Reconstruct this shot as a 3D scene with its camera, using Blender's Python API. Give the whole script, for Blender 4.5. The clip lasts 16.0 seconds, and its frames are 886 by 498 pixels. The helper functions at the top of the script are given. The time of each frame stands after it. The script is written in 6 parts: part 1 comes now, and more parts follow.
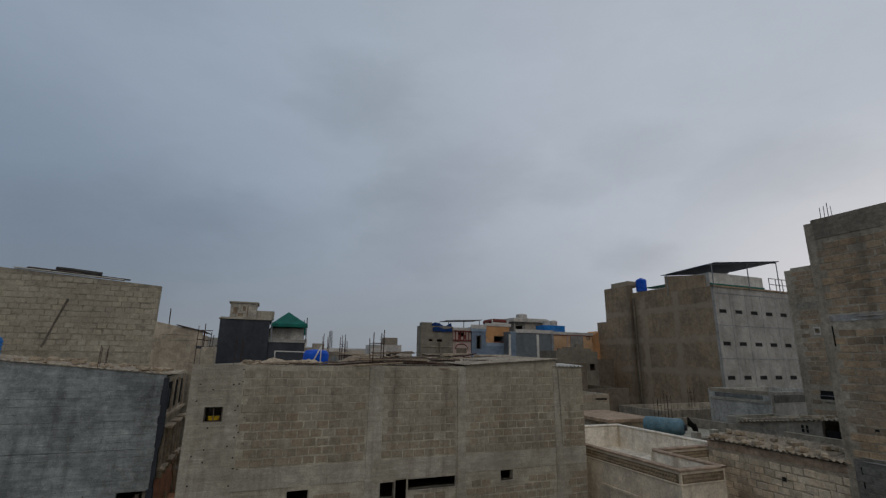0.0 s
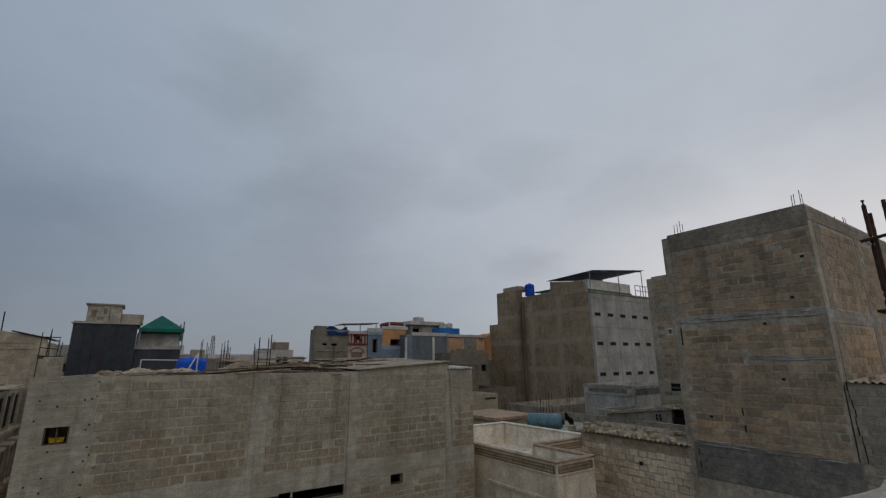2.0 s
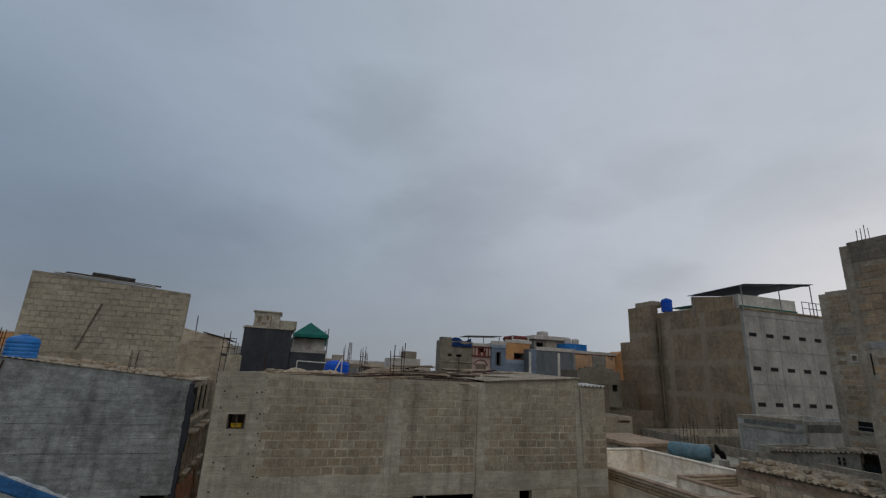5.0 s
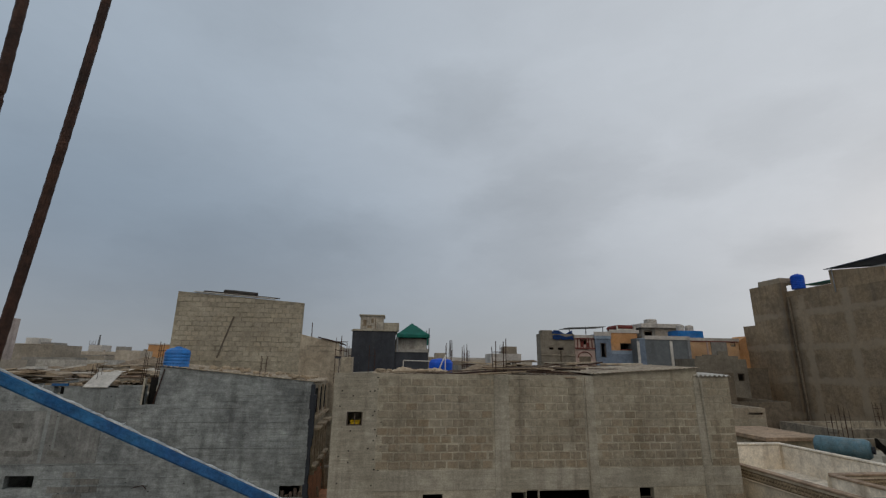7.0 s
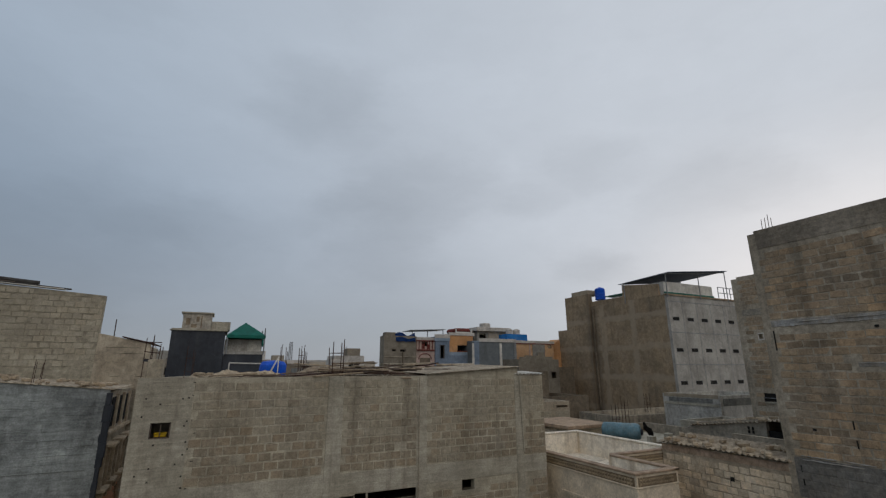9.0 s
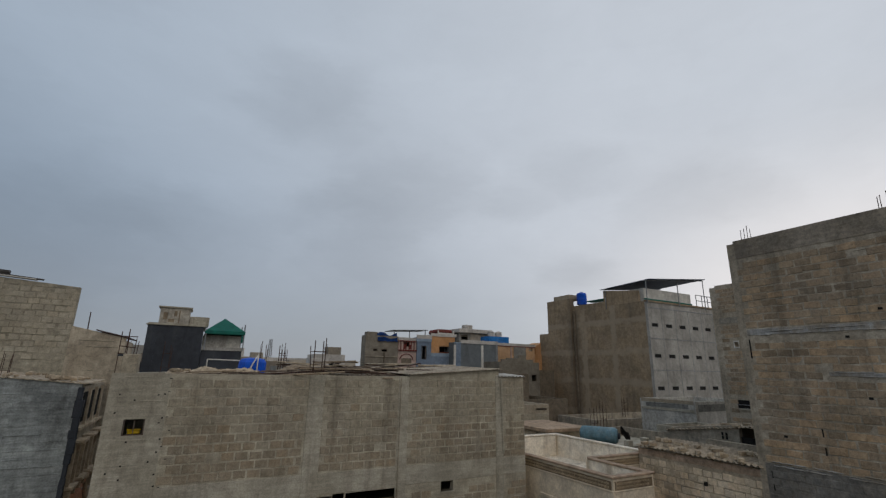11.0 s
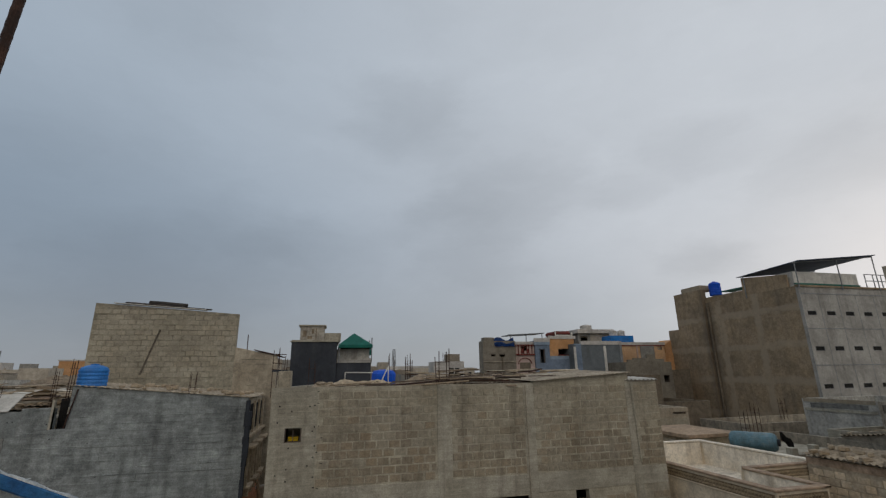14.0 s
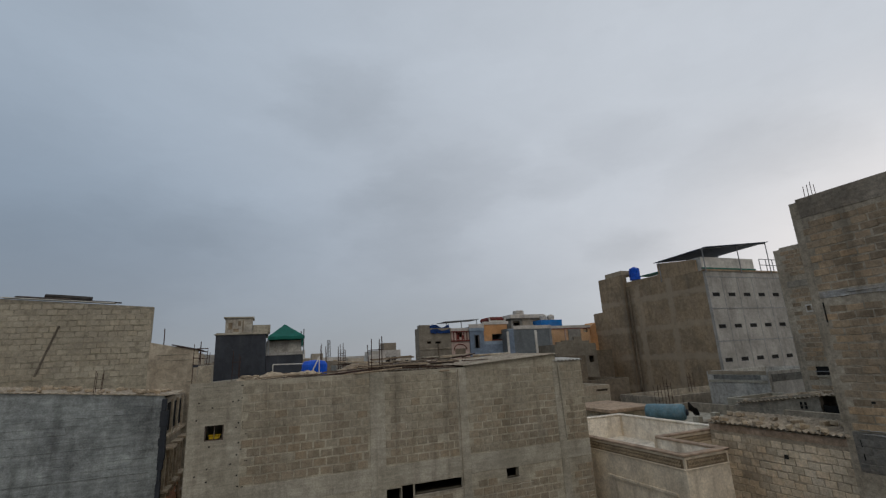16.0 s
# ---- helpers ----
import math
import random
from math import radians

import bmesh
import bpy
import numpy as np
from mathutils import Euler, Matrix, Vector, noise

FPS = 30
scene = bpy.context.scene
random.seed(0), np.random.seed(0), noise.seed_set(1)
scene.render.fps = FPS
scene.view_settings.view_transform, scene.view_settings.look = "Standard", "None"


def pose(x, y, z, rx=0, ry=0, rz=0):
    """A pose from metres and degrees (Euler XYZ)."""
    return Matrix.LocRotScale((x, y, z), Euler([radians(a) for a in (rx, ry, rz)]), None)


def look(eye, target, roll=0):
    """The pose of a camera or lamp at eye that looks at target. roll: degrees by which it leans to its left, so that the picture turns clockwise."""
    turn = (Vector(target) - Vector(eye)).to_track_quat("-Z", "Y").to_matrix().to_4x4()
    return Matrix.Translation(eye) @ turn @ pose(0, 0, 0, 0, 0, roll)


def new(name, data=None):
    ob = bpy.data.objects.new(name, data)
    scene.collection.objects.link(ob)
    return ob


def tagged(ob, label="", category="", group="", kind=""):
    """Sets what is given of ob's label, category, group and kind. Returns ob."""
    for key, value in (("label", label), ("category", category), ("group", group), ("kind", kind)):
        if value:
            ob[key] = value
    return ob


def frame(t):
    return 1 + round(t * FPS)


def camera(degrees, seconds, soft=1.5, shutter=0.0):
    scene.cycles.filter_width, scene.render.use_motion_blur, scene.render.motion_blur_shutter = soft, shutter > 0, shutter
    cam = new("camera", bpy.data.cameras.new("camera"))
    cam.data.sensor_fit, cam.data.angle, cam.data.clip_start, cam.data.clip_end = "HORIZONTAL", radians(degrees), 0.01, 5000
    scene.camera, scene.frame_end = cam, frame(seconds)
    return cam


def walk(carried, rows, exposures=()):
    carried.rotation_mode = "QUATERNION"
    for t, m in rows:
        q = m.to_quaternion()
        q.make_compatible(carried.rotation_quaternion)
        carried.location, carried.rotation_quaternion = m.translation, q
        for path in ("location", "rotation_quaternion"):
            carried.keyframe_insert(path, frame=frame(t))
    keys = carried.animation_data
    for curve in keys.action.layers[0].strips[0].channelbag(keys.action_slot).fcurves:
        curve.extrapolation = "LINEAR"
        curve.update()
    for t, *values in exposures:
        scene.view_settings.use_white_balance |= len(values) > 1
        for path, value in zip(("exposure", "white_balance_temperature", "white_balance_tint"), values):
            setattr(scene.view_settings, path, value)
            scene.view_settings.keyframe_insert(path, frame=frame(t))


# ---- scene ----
cam = camera(89.0, 16.0, 1.3)
# seconds, eye, yaw, pitch, lean
ROWS = [
    (0.0, 0.005, 0.009, 9.298, -21.28, 13.58, 0.79),
    (0.5, 0.064, 0.011, 9.307, -26.87, 13.46, -0.26),
    (1.0, 0.107, 0.006, 9.308, -33.23, 13.57, -1.41),
    (1.5, 0.111, 0.001, 9.320, -35.92, 13.73, -1.18),
    (2.0, 0.103, 0.004, 9.324, -34.30, 13.97, -0.53),
    (2.5, 0.053, 0.007, 9.308, -27.95, 14.26, 1.16),
    (3.0, 0.011, 0.007, 9.294, -24.47, 14.34, 1.77),
    (5.3, -0.100, -0.054, 9.283, -15.60, 15.46, 3.33),
    (5.5, -0.157, -0.088, 9.319, -12.86, 15.25, 3.81),
    (6.0, -0.134, -0.100, 9.305, -8.51, 15.04, 2.35),
    (6.5, -0.120, -0.094, 9.281, -6.87, 14.84, 0.87),
    (7.0, -0.122, -0.100, 9.287, -6.63, 14.48, 0.72),
    (7.5, -0.086, -0.111, 9.280, -6.68, 14.24, 0.90),
    (8.0, -0.010, -0.048, 9.273, -12.12, 14.45, 0.69),
    (8.5, 0.055, 0.007, 9.266, -20.66, 14.75, 0.23),
    (9.0, 0.088, 0.018, 9.260, -25.91, 14.84, -0.11),
    (9.5, 0.107, 0.019, 9.262, -27.51, 14.89, 0.67),
    (9.7, 0.095, -0.015, 9.257, -28.69, 15.01, 1.06),
    (11.8, -0.005, 0.076, 9.294, -25.64, 14.81, 1.11),
    (12.0, -0.037, 0.044, 9.303, -22.88, 14.76, 1.03),
    (12.5, -0.069, -0.020, 9.301, -17.26, 14.67, 1.51),
    (13.0, -0.068, -0.055, 9.326, -15.69, 14.66, 0.44),
    (13.5, -0.084, -0.084, 9.328, -15.29, 15.00, -0.37),
    (14.0, -0.128, -0.122, 9.358, -14.00, 15.44, -0.85),
    (14.5, -0.125, -0.137, 9.356, -11.43, 15.67, -0.75),
    (15.0, -0.094, -0.151, 9.366, -11.13, 15.79, -0.67),
    (15.5, -0.023, -0.014, 9.334, -15.23, 15.69, -1.79),
    (16.0, 0.030, -0.010, 9.316, -22.22, 13.74, -3.12),
]
EXPOSURES = [(0, -0.03, 6500, 10), (3, -0.03, 6500, 10), (5.5, 0.12, 6600, 10), (7, 0.29, 6950, 10), (9.5, 0.3, 6700, 10), (12.5, 0.27, 6700, 10), (14.5, 0.30, 6950, 10), (16, 0.28, 6750, 10)]
walk(cam, [(t, pose(x, y, z, 90 + pitch, 0, yaw) @ pose(0, 0, 0, 0, 0, lean)) for t, x, y, z, yaw, pitch, lean in ROWS], EXPOSURES)
# ---- sky and light ----
SUN_AZ, SUN_EL = radians(205), radians(38)
world = bpy.data.worlds.new("overcast")
scene.world = world
world.use_nodes = True


class Net:
    """Short hand for node trees."""

    def __init__(self, tree, keep=False):
        self.t = tree
        if not keep:
            tree.nodes.clear()

    def n(self, kind, ins=None, operation=None, use_clamp=False, data_type=None, smooth=False):
        node = self.t.nodes.new("ShaderNode" + kind)
        if operation:
            node.operation = operation
        if use_clamp:
            node.use_clamp = True
        if data_type:
            node.data_type = data_type
        if smooth:
            node.interpolation_type = "SMOOTHSTEP"
        for k, v in (ins or {}).items():
            sock = node.inputs[k]
            if isinstance(v, bpy.types.NodeSocket):
                self.t.links.new(v, sock)
            elif isinstance(v, bpy.types.Node):
                self.t.links.new(v.outputs[0], sock)
            else:
                sock.default_value = v
        return node

    def math(self, op, a, b=0.0, clamp=False):
        return self.n("Math", {0: a, 1: b}, operation=op, use_clamp=clamp).outputs[0]

    def mix(self, f, a, b):
        m = self.n("Mix", {"Factor": f, 6: a, 7: b}, data_type="RGBA")
        return m.outputs[2]

    def noise(self, vec, scale, detail=4.0, rough=0.55, dist=0.0):
        return self.n("TexNoise", {"Vector": vec, "Scale": scale, "Detail": detail, "Roughness": rough, "Distortion": dist}).outputs["Fac"]

    def ramp(self, f, lo, hi):
        return self.n("MapRange", {"Value": f, "From Min": lo, "From Max": hi}, smooth=True).outputs["Result"]


def rgb(r, g, b):
    return (r, g, b, 1.0)


w = Net(world.node_tree)
way = w.n("TexCoord").outputs["Generated"]
sep = w.n("SeparateXYZ", {0: way}).outputs
flat = w.n("CombineXYZ", {0: sep[0], 1: sep[1], 2: w.math("MULTIPLY", sep[2], 2.2)}).outputs[0]
wob = w.n("TexNoise", {"Vector": flat, "Scale": 4.2, "Detail": 8.0, "Roughness": 0.62}).outputs["Color"]
warp = w.n("VectorMath", {0: wob, 1: (0.5, 0.5, 0.5)}, operation="SUBTRACT").outputs[0]
warp = w.n("VectorMath", {0: warp, "Scale": 0.27}, operation="SCALE").outputs[0]
bent = w.n("VectorMath", {0: flat, 1: warp}, operation="ADD").outputs[0]
# broad change of the overcast: bluer and darker to one side, paler towards the hidden sun
side = w.n("VectorMath", {0: way, 1: (0.86, -0.22, 0.12)}, operation="DOT_PRODUCT").outputs["Value"]
cloud = w.mix(w.ramp(side, -0.75, 0.85), rgb(0.168, 0.236, 0.325), rgb(0.515, 0.54, 0.585))
high = w.ramp(sep[2], 0.02, 0.62)
low = w.math("SUBTRACT", 1.0, w.ramp(sep[2], -0.02, 0.36))
cloud = w.mix(w.math("MULTIPLY", high, 0.42), cloud, rgb(0.417, 0.483, 0.568))
glow = w.math("MULTIPLY", low, w.ramp(side, 0.25, 0.9))
cloud = w.mix(w.math("MULTIPLY", glow, 0.9), cloud, rgb(0.68, 0.64, 0.645))
bright = w.math("MULTIPLY", w.math("SUBTRACT", 1.0, w.ramp(sep[2], 0.05, 0.5)), w.ramp(side, 0.46, 0.8))
cloud = w.mix(w.math("MULTIPLY", bright, 0.8), cloud, rgb(0.77, 0.735, 0.725))
murk = w.math("MULTIPLY", low, w.math("SUBTRACT", 1.0, w.ramp(side, 0.05, 0.72)))
cloud = w.mix(w.math("MULTIPLY", murk, 0.75), cloud, rgb(0.228, 0.245, 0.276))
# soft grey cloud masses: direction, size, depth
dark = None
for (x, y, z), size, deep in (
    ((-0.03, 0.96, 0.255), 0.13, 0.08), ((-0.18, 0.94, 0.29), 0.12, 0.07), ((0.15, 0.84, 0.52), 0.14, 0.13), ((0.34, 0.87, 0.37), 0.17, 0.14), ((0.25, 0.92, 0.315), 0.13, 0.08),
    ((0.30, 0.93, 0.225), 0.11, 0.09), ((0.69, 0.70, 0.205), 0.08, 0.11), ((0.65, 0.65, 0.40), 0.10, 0.10), ((0.80, 0.49, 0.33), 0.12, 0.12), ((0.56, 0.76, 0.345), 0.07, 0.08),
    ((-0.45, 0.80, 0.30), 0.28, 0.10), ((-0.25, 0.73, 0.64), 0.16, 0.07), ((-0.30, 0.92, 0.16), 0.24, 0.12), ((0.9, -0.2, 0.4), 0.3, 0.15), ((-0.4, -0.8, 0.4), 0.35, 0.15), ((0.1, -0.3, 0.93), 0.4, 0.12),
):
    gap = w.n("VectorMath", {0: bent, 1: (x, y, z * 2.2)}, operation="DISTANCE").outputs["Value"]
    soft = w.math("MULTIPLY", w.math("SUBTRACT", 1.0, w.ramp(gap, size * 0.35, size * 1.7)), deep)
    dark = soft if dark is None else w.math("ADD", dark, soft)
fine = w.math("MULTIPLY", w.math("SUBTRACT", w.noise(bent, 2.6, 6.0, 0.55), 0.5), 0.17)
wisp = w.math("MULTIPLY", w.math("SUBTRACT", w.noise(bent, 8.0, 8.0, 0.62), 0.5), 0.09)
fine = w.math("ADD", fine, wisp)
shade = w.math("SUBTRACT", 1.0, w.math("ADD", dark, fine))
cloud = w.n("VectorMath", {0: cloud, "Scale": shade}, operation="SCALE").outputs[0]
clear = w.n("TexSky")
clear.sky_type, clear.sun_disc, clear.sun_elevation, clear.sun_rotation = "NISHITA", False, SUN_EL, SUN_AZ
clear = w.n("VectorMath", {0: clear.outputs[0], "Scale": 0.08}, operation="SCALE").outputs[0]
both = w.mix(0.06, cloud, clear)
w.n("OutputWorld", {0: w.n("Background", {0: both, 1: 1.0})})

sun = new("sun", bpy.data.lights.new("sun", "SUN"))
sun.data.energy, sun.data.angle, sun.data.color = 0.36, radians(50), (1.0, 0.84, 0.64)
sun.matrix_world = look((0, 0, 60), (-math.sin(SUN_AZ) * 30, -math.cos(SUN_AZ) * 30, 60 - 30 * math.tan(SUN_EL)))


# ---- materials ----
def surface(name, base, other, scale=1.5, grain=40.0, rough=0.9, bump=0.3, streak=0.0, stain=rgb(0.05, 0.05, 0.05), pieces=0.0, metal=0.0, wash=0.0, washed=rgb(0.4, 0.39, 0.36), gloss=0.3, mottle=1.0, grime=0.32, trowel=0.0):
    """Two colours mixed by a broad noise, fine grain, run-down stains, a change from piece to piece, and a wash of cement over it."""
    m = bpy.data.materials.new(name)
    m.use_nodes = True
    g = Net(m.node_tree)
    pos = g.n("NewGeometry").outputs["Position"]
    broad = g.noise(pos, scale, 5.0, 0.6)
    small = g.noise(pos, grain, 4.0, 0.6)
    mid = g.noise(pos, grain * 0.22, 6.0, 0.7)
    col = g.mix(g.ramp(broad, 0.32, 0.68), base, other)
    if pieces:
        r = g.math("FRACT", g.math("ADD", g.n("ObjectInfo").outputs["Random"], g.n("NewGeometry").outputs["Random Per Island"]))
        col = g.mix(g.math("MULTIPLY", g.ramp(r, 0.55, 1.0), min(0.6, 1.2 * pieces)), col, rgb(base[0] * 0.62, base[1] * 0.55, base[2] * 0.48))
        col = g.n("HueSaturation", {"Color": col, "Value": g.math("ADD", 1 - pieces / 2, g.math("MULTIPLY", r, pieces))}).outputs[0]
    if wash:
        patch = g.math("ADD", g.math("MULTIPLY", g.noise(pos, 0.55, 6.0, 0.62), 0.6), g.math("MULTIPLY", g.noise(pos, 5.5, 5.0, 0.65), 0.4))
        cover = g.ramp(patch, 0.52 - 0.27 * wash, 0.78 - 0.27 * wash)
        col = g.mix(g.math("MULTIPLY", cover, 0.85), col, washed)
    if streak:
        run = g.n("Mapping", {"Vector": pos, "Scale": (1.6, 1.6, 0.13)}).outputs[0]
        lines = g.ramp(g.noise(run, 1.5, 5.0, 0.62), 0.5, 0.74)
        col = g.mix(g.math("MULTIPLY", lines, streak), col, stain)
    col = g.n("HueSaturation", {"Color": col, "Value": g.math("ADD", g.math("MULTIPLY", g.ramp(mid, 0.25, 0.75), 0.50 * mottle + 0.04), g.math("ADD", 0.98 - 0.29 * mottle - 0.13, g.math("MULTIPLY", g.ramp(small, 0.3, 0.7), 0.26)))}).outputs[0]
    if trowel:
        flat_run = g.n("Mapping", {"Vector": pos, "Scale": (0.8, 0.8, 7.0)}).outputs[0]
        swept = g.ramp(g.noise(flat_run, 1.6, 6.0, 0.66, 0.4), 0.34, 0.66)
        col = g.n("HueSaturation", {"Color": col, "Value": g.math("ADD", 1.0 - trowel * 0.5, g.math("MULTIPLY", swept, trowel))}).outputs[0]
    if grime:
        cloudy = g.math("ADD", g.math("MULTIPLY", g.noise(pos, 0.5, 6.0, 0.68, 0.6), 0.62), g.math("MULTIPLY", g.noise(pos, 3.1, 6.0, 0.7), 0.38))
        col = g.n("HueSaturation", {"Color": col, "Value": g.math("SUBTRACT", 1.0 + grime * 0.55, g.math("MULTIPLY", g.ramp(cloudy, 0.36, 0.64), grime)), "Saturation": g.math("ADD", 0.86, g.math("MULTIPLY", g.noise(pos, 0.9, 3.0), 0.28))}).outputs[0]
    bumps = g.n("Bump", {"Strength": bump, "Distance": 0.013, "Height": g.math("ADD", g.math("MULTIPLY", small, 0.5), g.noise(pos, grain * 0.2, 3.0))})
    out = g.n("BsdfPrincipled", {"Base Color": col, "Roughness": rough, "Metallic": metal, "Normal": bumps.outputs[0], "Specular IOR Level": gloss})
    g.n("OutputMaterial", {0: out})
    return m


MORTAR = surface("pale_mortar", rgb(0.408, 0.369, 0.286), rgb(0.318, 0.284, 0.217), 1.0, 30, mottle=0.6, streak=0.55, stain=rgb(0.15, 0.125, 0.095), bump=0.6, trowel=0.22)
BLOCK = surface("bare_cement_block", rgb(0.312, 0.258, 0.185), rgb(0.245, 0.203, 0.147), 1.1, 40, bump=0.7, mottle=0.8, pieces=0.42, wash=0.32, washed=rgb(0.345, 0.308, 0.235), streak=0.4, stain=rgb(0.12, 0.10, 0.074))
SMEARED = surface("mortar_smeared_block", rgb(0.345, 0.303, 0.228), rgb(0.275, 0.24, 0.18), 1.4, 40, bump=0.7, mottle=0.7, pieces=0.24, wash=0.36, washed=rgb(0.37, 0.334, 0.258), streak=0.45, stain=rgb(0.14, 0.118, 0.088))
CAST = surface("cast_concrete", rgb(0.394, 0.361, 0.289), rgb(0.310, 0.284, 0.225), 0.9, 25, streak=0.6, stain=rgb(0.14, 0.12, 0.094), bump=0.45, mottle=0.45, trowel=0.22)
GREYWASH = surface("grey_cement_render", rgb(0.282, 0.305, 0.298), rgb(0.165, 0.178, 0.178), 0.7, 22, streak=0.45, stain=rgb(0.06, 0.06, 0.057), bump=0.8, wash=0.35, washed=rgb(0.31, 0.33, 0.318), mottle=1.0, trowel=0.3)
GREYBLOCK = surface("washed_grey_block", rgb(0.268, 0.286, 0.275), rgb(0.18, 0.195, 0.192), 0.5, 30, pieces=0.2, wash=0.5, washed=rgb(0.275, 0.30, 0.297), streak=0.5, stain=rgb(0.06, 0.058, 0.053), bump=0.7, mottle=0.5)
DUNBLOCK = surface("brown_cement_block", rgb(0.42, 0.308, 0.198), rgb(0.262, 0.2, 0.136), 0.55, 45, bump=0.9, pieces=0.75, wash=0.3, washed=rgb(0.315, 0.262, 0.195), streak=0.45, stain=rgb(0.09, 0.075, 0.058))
DUNMORTAR = surface("brown_mortar", rgb(0.405, 0.351, 0.270), rgb(0.286, 0.246, 0.188), 0.9, 35, streak=0.45, stain=rgb(0.09, 0.075, 0.058), bump=0.6)
BUFFBLOCK = surface("buff_cement_block", rgb(0.373, 0.334, 0.258), rgb(0.299, 0.268, 0.207), 1.1, 40, bump=0.9, pieces=0.26, wash=0.35, washed=rgb(0.345, 0.315, 0.245), mottle=0.6)
PALEBLOCK = surface("pale_worn_block", rgb(0.638, 0.539, 0.402), rgb(0.440, 0.352, 0.248), 1.0, 45, bump=0.9, pieces=0.6, mottle=0.8, wash=0.2, washed=rgb(0.5, 0.44, 0.35))
DARKMORTAR = surface("recessed_brown_mortar", rgb(0.40, 0.335, 0.25), rgb(0.30, 0.25, 0.186), 1.5, 40)
BLACKWASH = surface("black_tarred_render", rgb(0.115, 0.114, 0.108), rgb(0.175, 0.168, 0.152), 0.9, 30, streak=0.35, stain=rgb(0.27, 0.26, 0.24), wash=0.45, washed=rgb(0.23, 0.205, 0.17), bump=0.7, pieces=0.3)
CREAM = surface("stained_cream_paint", rgb(0.70, 0.61, 0.475), rgb(0.57, 0.485, 0.37), 1.3, 20, streak=0.5, stain=rgb(0.22, 0.165, 0.11), bump=0.35, mottle=0.55)
RIM = surface("pinkish_coping", rgb(0.42, 0.31, 0.225), rgb(0.29, 0.212, 0.15), 3.0, 30, streak=0.4, stain=rgb(0.16, 0.115, 0.08), bump=0.6)
BROWNRENDER = surface("brown_render", rgb(0.315, 0.236, 0.152), rgb(0.23, 0.172, 0.112), 0.35, 12, streak=0.55, stain=rgb(0.115, 0.094, 0.07), bump=0.3, mottle=0.5)
PALEBAND = surface("pale_slab_edge", rgb(0.36, 0.30, 0.218), rgb(0.285, 0.235, 0.17), 0.6, 15, streak=0.4, stain=rgb(0.17, 0.14, 0.105), mottle=0.5)
OFFWHITE = surface("offwhite_cement_paint", rgb(0.335, 0.321, 0.293), rgb(0.269, 0.258, 0.232), 0.5, 14, streak=0.5, stain=rgb(0.15, 0.14, 0.125), bump=0.2, mottle=0.3)
# near-black; in openings and holes it paints the shade of their depth
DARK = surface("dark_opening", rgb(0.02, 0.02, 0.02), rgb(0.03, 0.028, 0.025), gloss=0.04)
SHEET = surface("weathered_fibre_sheet", rgb(0.441, 0.373, 0.284), rgb(0.284, 0.231, 0.168), 2.5, 30, streak=0.5, stain=rgb(0.13, 0.095, 0.07))
RUST = surface("rusted_steel", rgb(0.075, 0.036, 0.024), rgb(0.035, 0.02, 0.016), 14, 120, rough=0.75, metal=0.25, bump=0.5)
BLUEPAINT = surface("worn_blue_paint", rgb(0.010, 0.072, 0.205), rgb(0.022, 0.135, 0.30), 7, 90, rough=0.5, streak=0.6, stain=rgb(0.02, 0.035, 0.055), bump=0.6, wash=0.08, washed=rgb(0.10, 0.16, 0.21))
PALECRUST = surface("pale_cement_crust", rgb(0.54, 0.56, 0.55), rgb(0.27, 0.31, 0.345), 30, 160, bump=0.8)
TANK = surface("blue_plastic", rgb(0.004, 0.085, 0.52), rgb(0.006, 0.065, 0.42), 3, 30, rough=0.5, gloss=0.15, bump=0.05, mottle=0.2)
OLDTANK = surface("faded_blue_plastic", rgb(0.13, 0.25, 0.31), rgb(0.10, 0.18, 0.215), 3, 30, rough=0.6, bump=0.1, mottle=0.4, wash=0.25, washed=rgb(0.24, 0.27, 0.25))
LIGHTTANK = surface("mid_blue_plastic", rgb(0.03, 0.19, 0.52), rgb(0.03, 0.15, 0.42), 3, 30, rough=0.45, bump=0.05, mottle=0.3)
GREEN = surface("green_tarpaulin", rgb(0.002, 0.12, 0.088), rgb(0.0, 0.088, 0.066), 3, 30, rough=0.6, bump=0.1, mottle=0.25)
BLACKSHEET = surface("black_metal_cladding", rgb(0.022, 0.026, 0.034), rgb(0.04, 0.045, 0.055), 0.8, 20, rough=0.6, streak=0.3, stain=rgb(0.08, 0.08, 0.08), mottle=0.4)
WOOD = surface("grey_weathered_wood", rgb(0.16, 0.12, 0.09), rgb(0.08, 0.06, 0.05), 3, 60, streak=0.3)
PALEWOOD = surface("bare_bamboo", rgb(0.36, 0.28, 0.19), rgb(0.25, 0.19, 0.13), 4, 60)
STONE = surface("loose_block_pieces", rgb(0.42, 0.34, 0.24), rgb(0.30, 0.24, 0.17), 6, 50, pieces=0.4, bump=0.8)
ORANGE = surface("orange_paint", rgb(0.50, 0.27, 0.125), rgb(0.44, 0.235, 0.11), 0.5, 10, bump=0.1, mottle=0.25)
PEACH = surface("peach_paint", rgb(0.52, 0.33, 0.19), rgb(0.45, 0.28, 0.16), 0.5, 10, bump=0.1, mottle=0.25)
PALEBLUE = surface("pale_blue_paint", rgb(0.25, 0.31, 0.38), rgb(0.21, 0.27, 0.335), 0.5, 10, bump=0.1, mottle=0.25)
SLATE = surface("dark_slate_paint", rgb(0.14, 0.155, 0.165), rgb(0.12, 0.133, 0.14), 0.5, 10, bump=0.1, mottle=0.25)
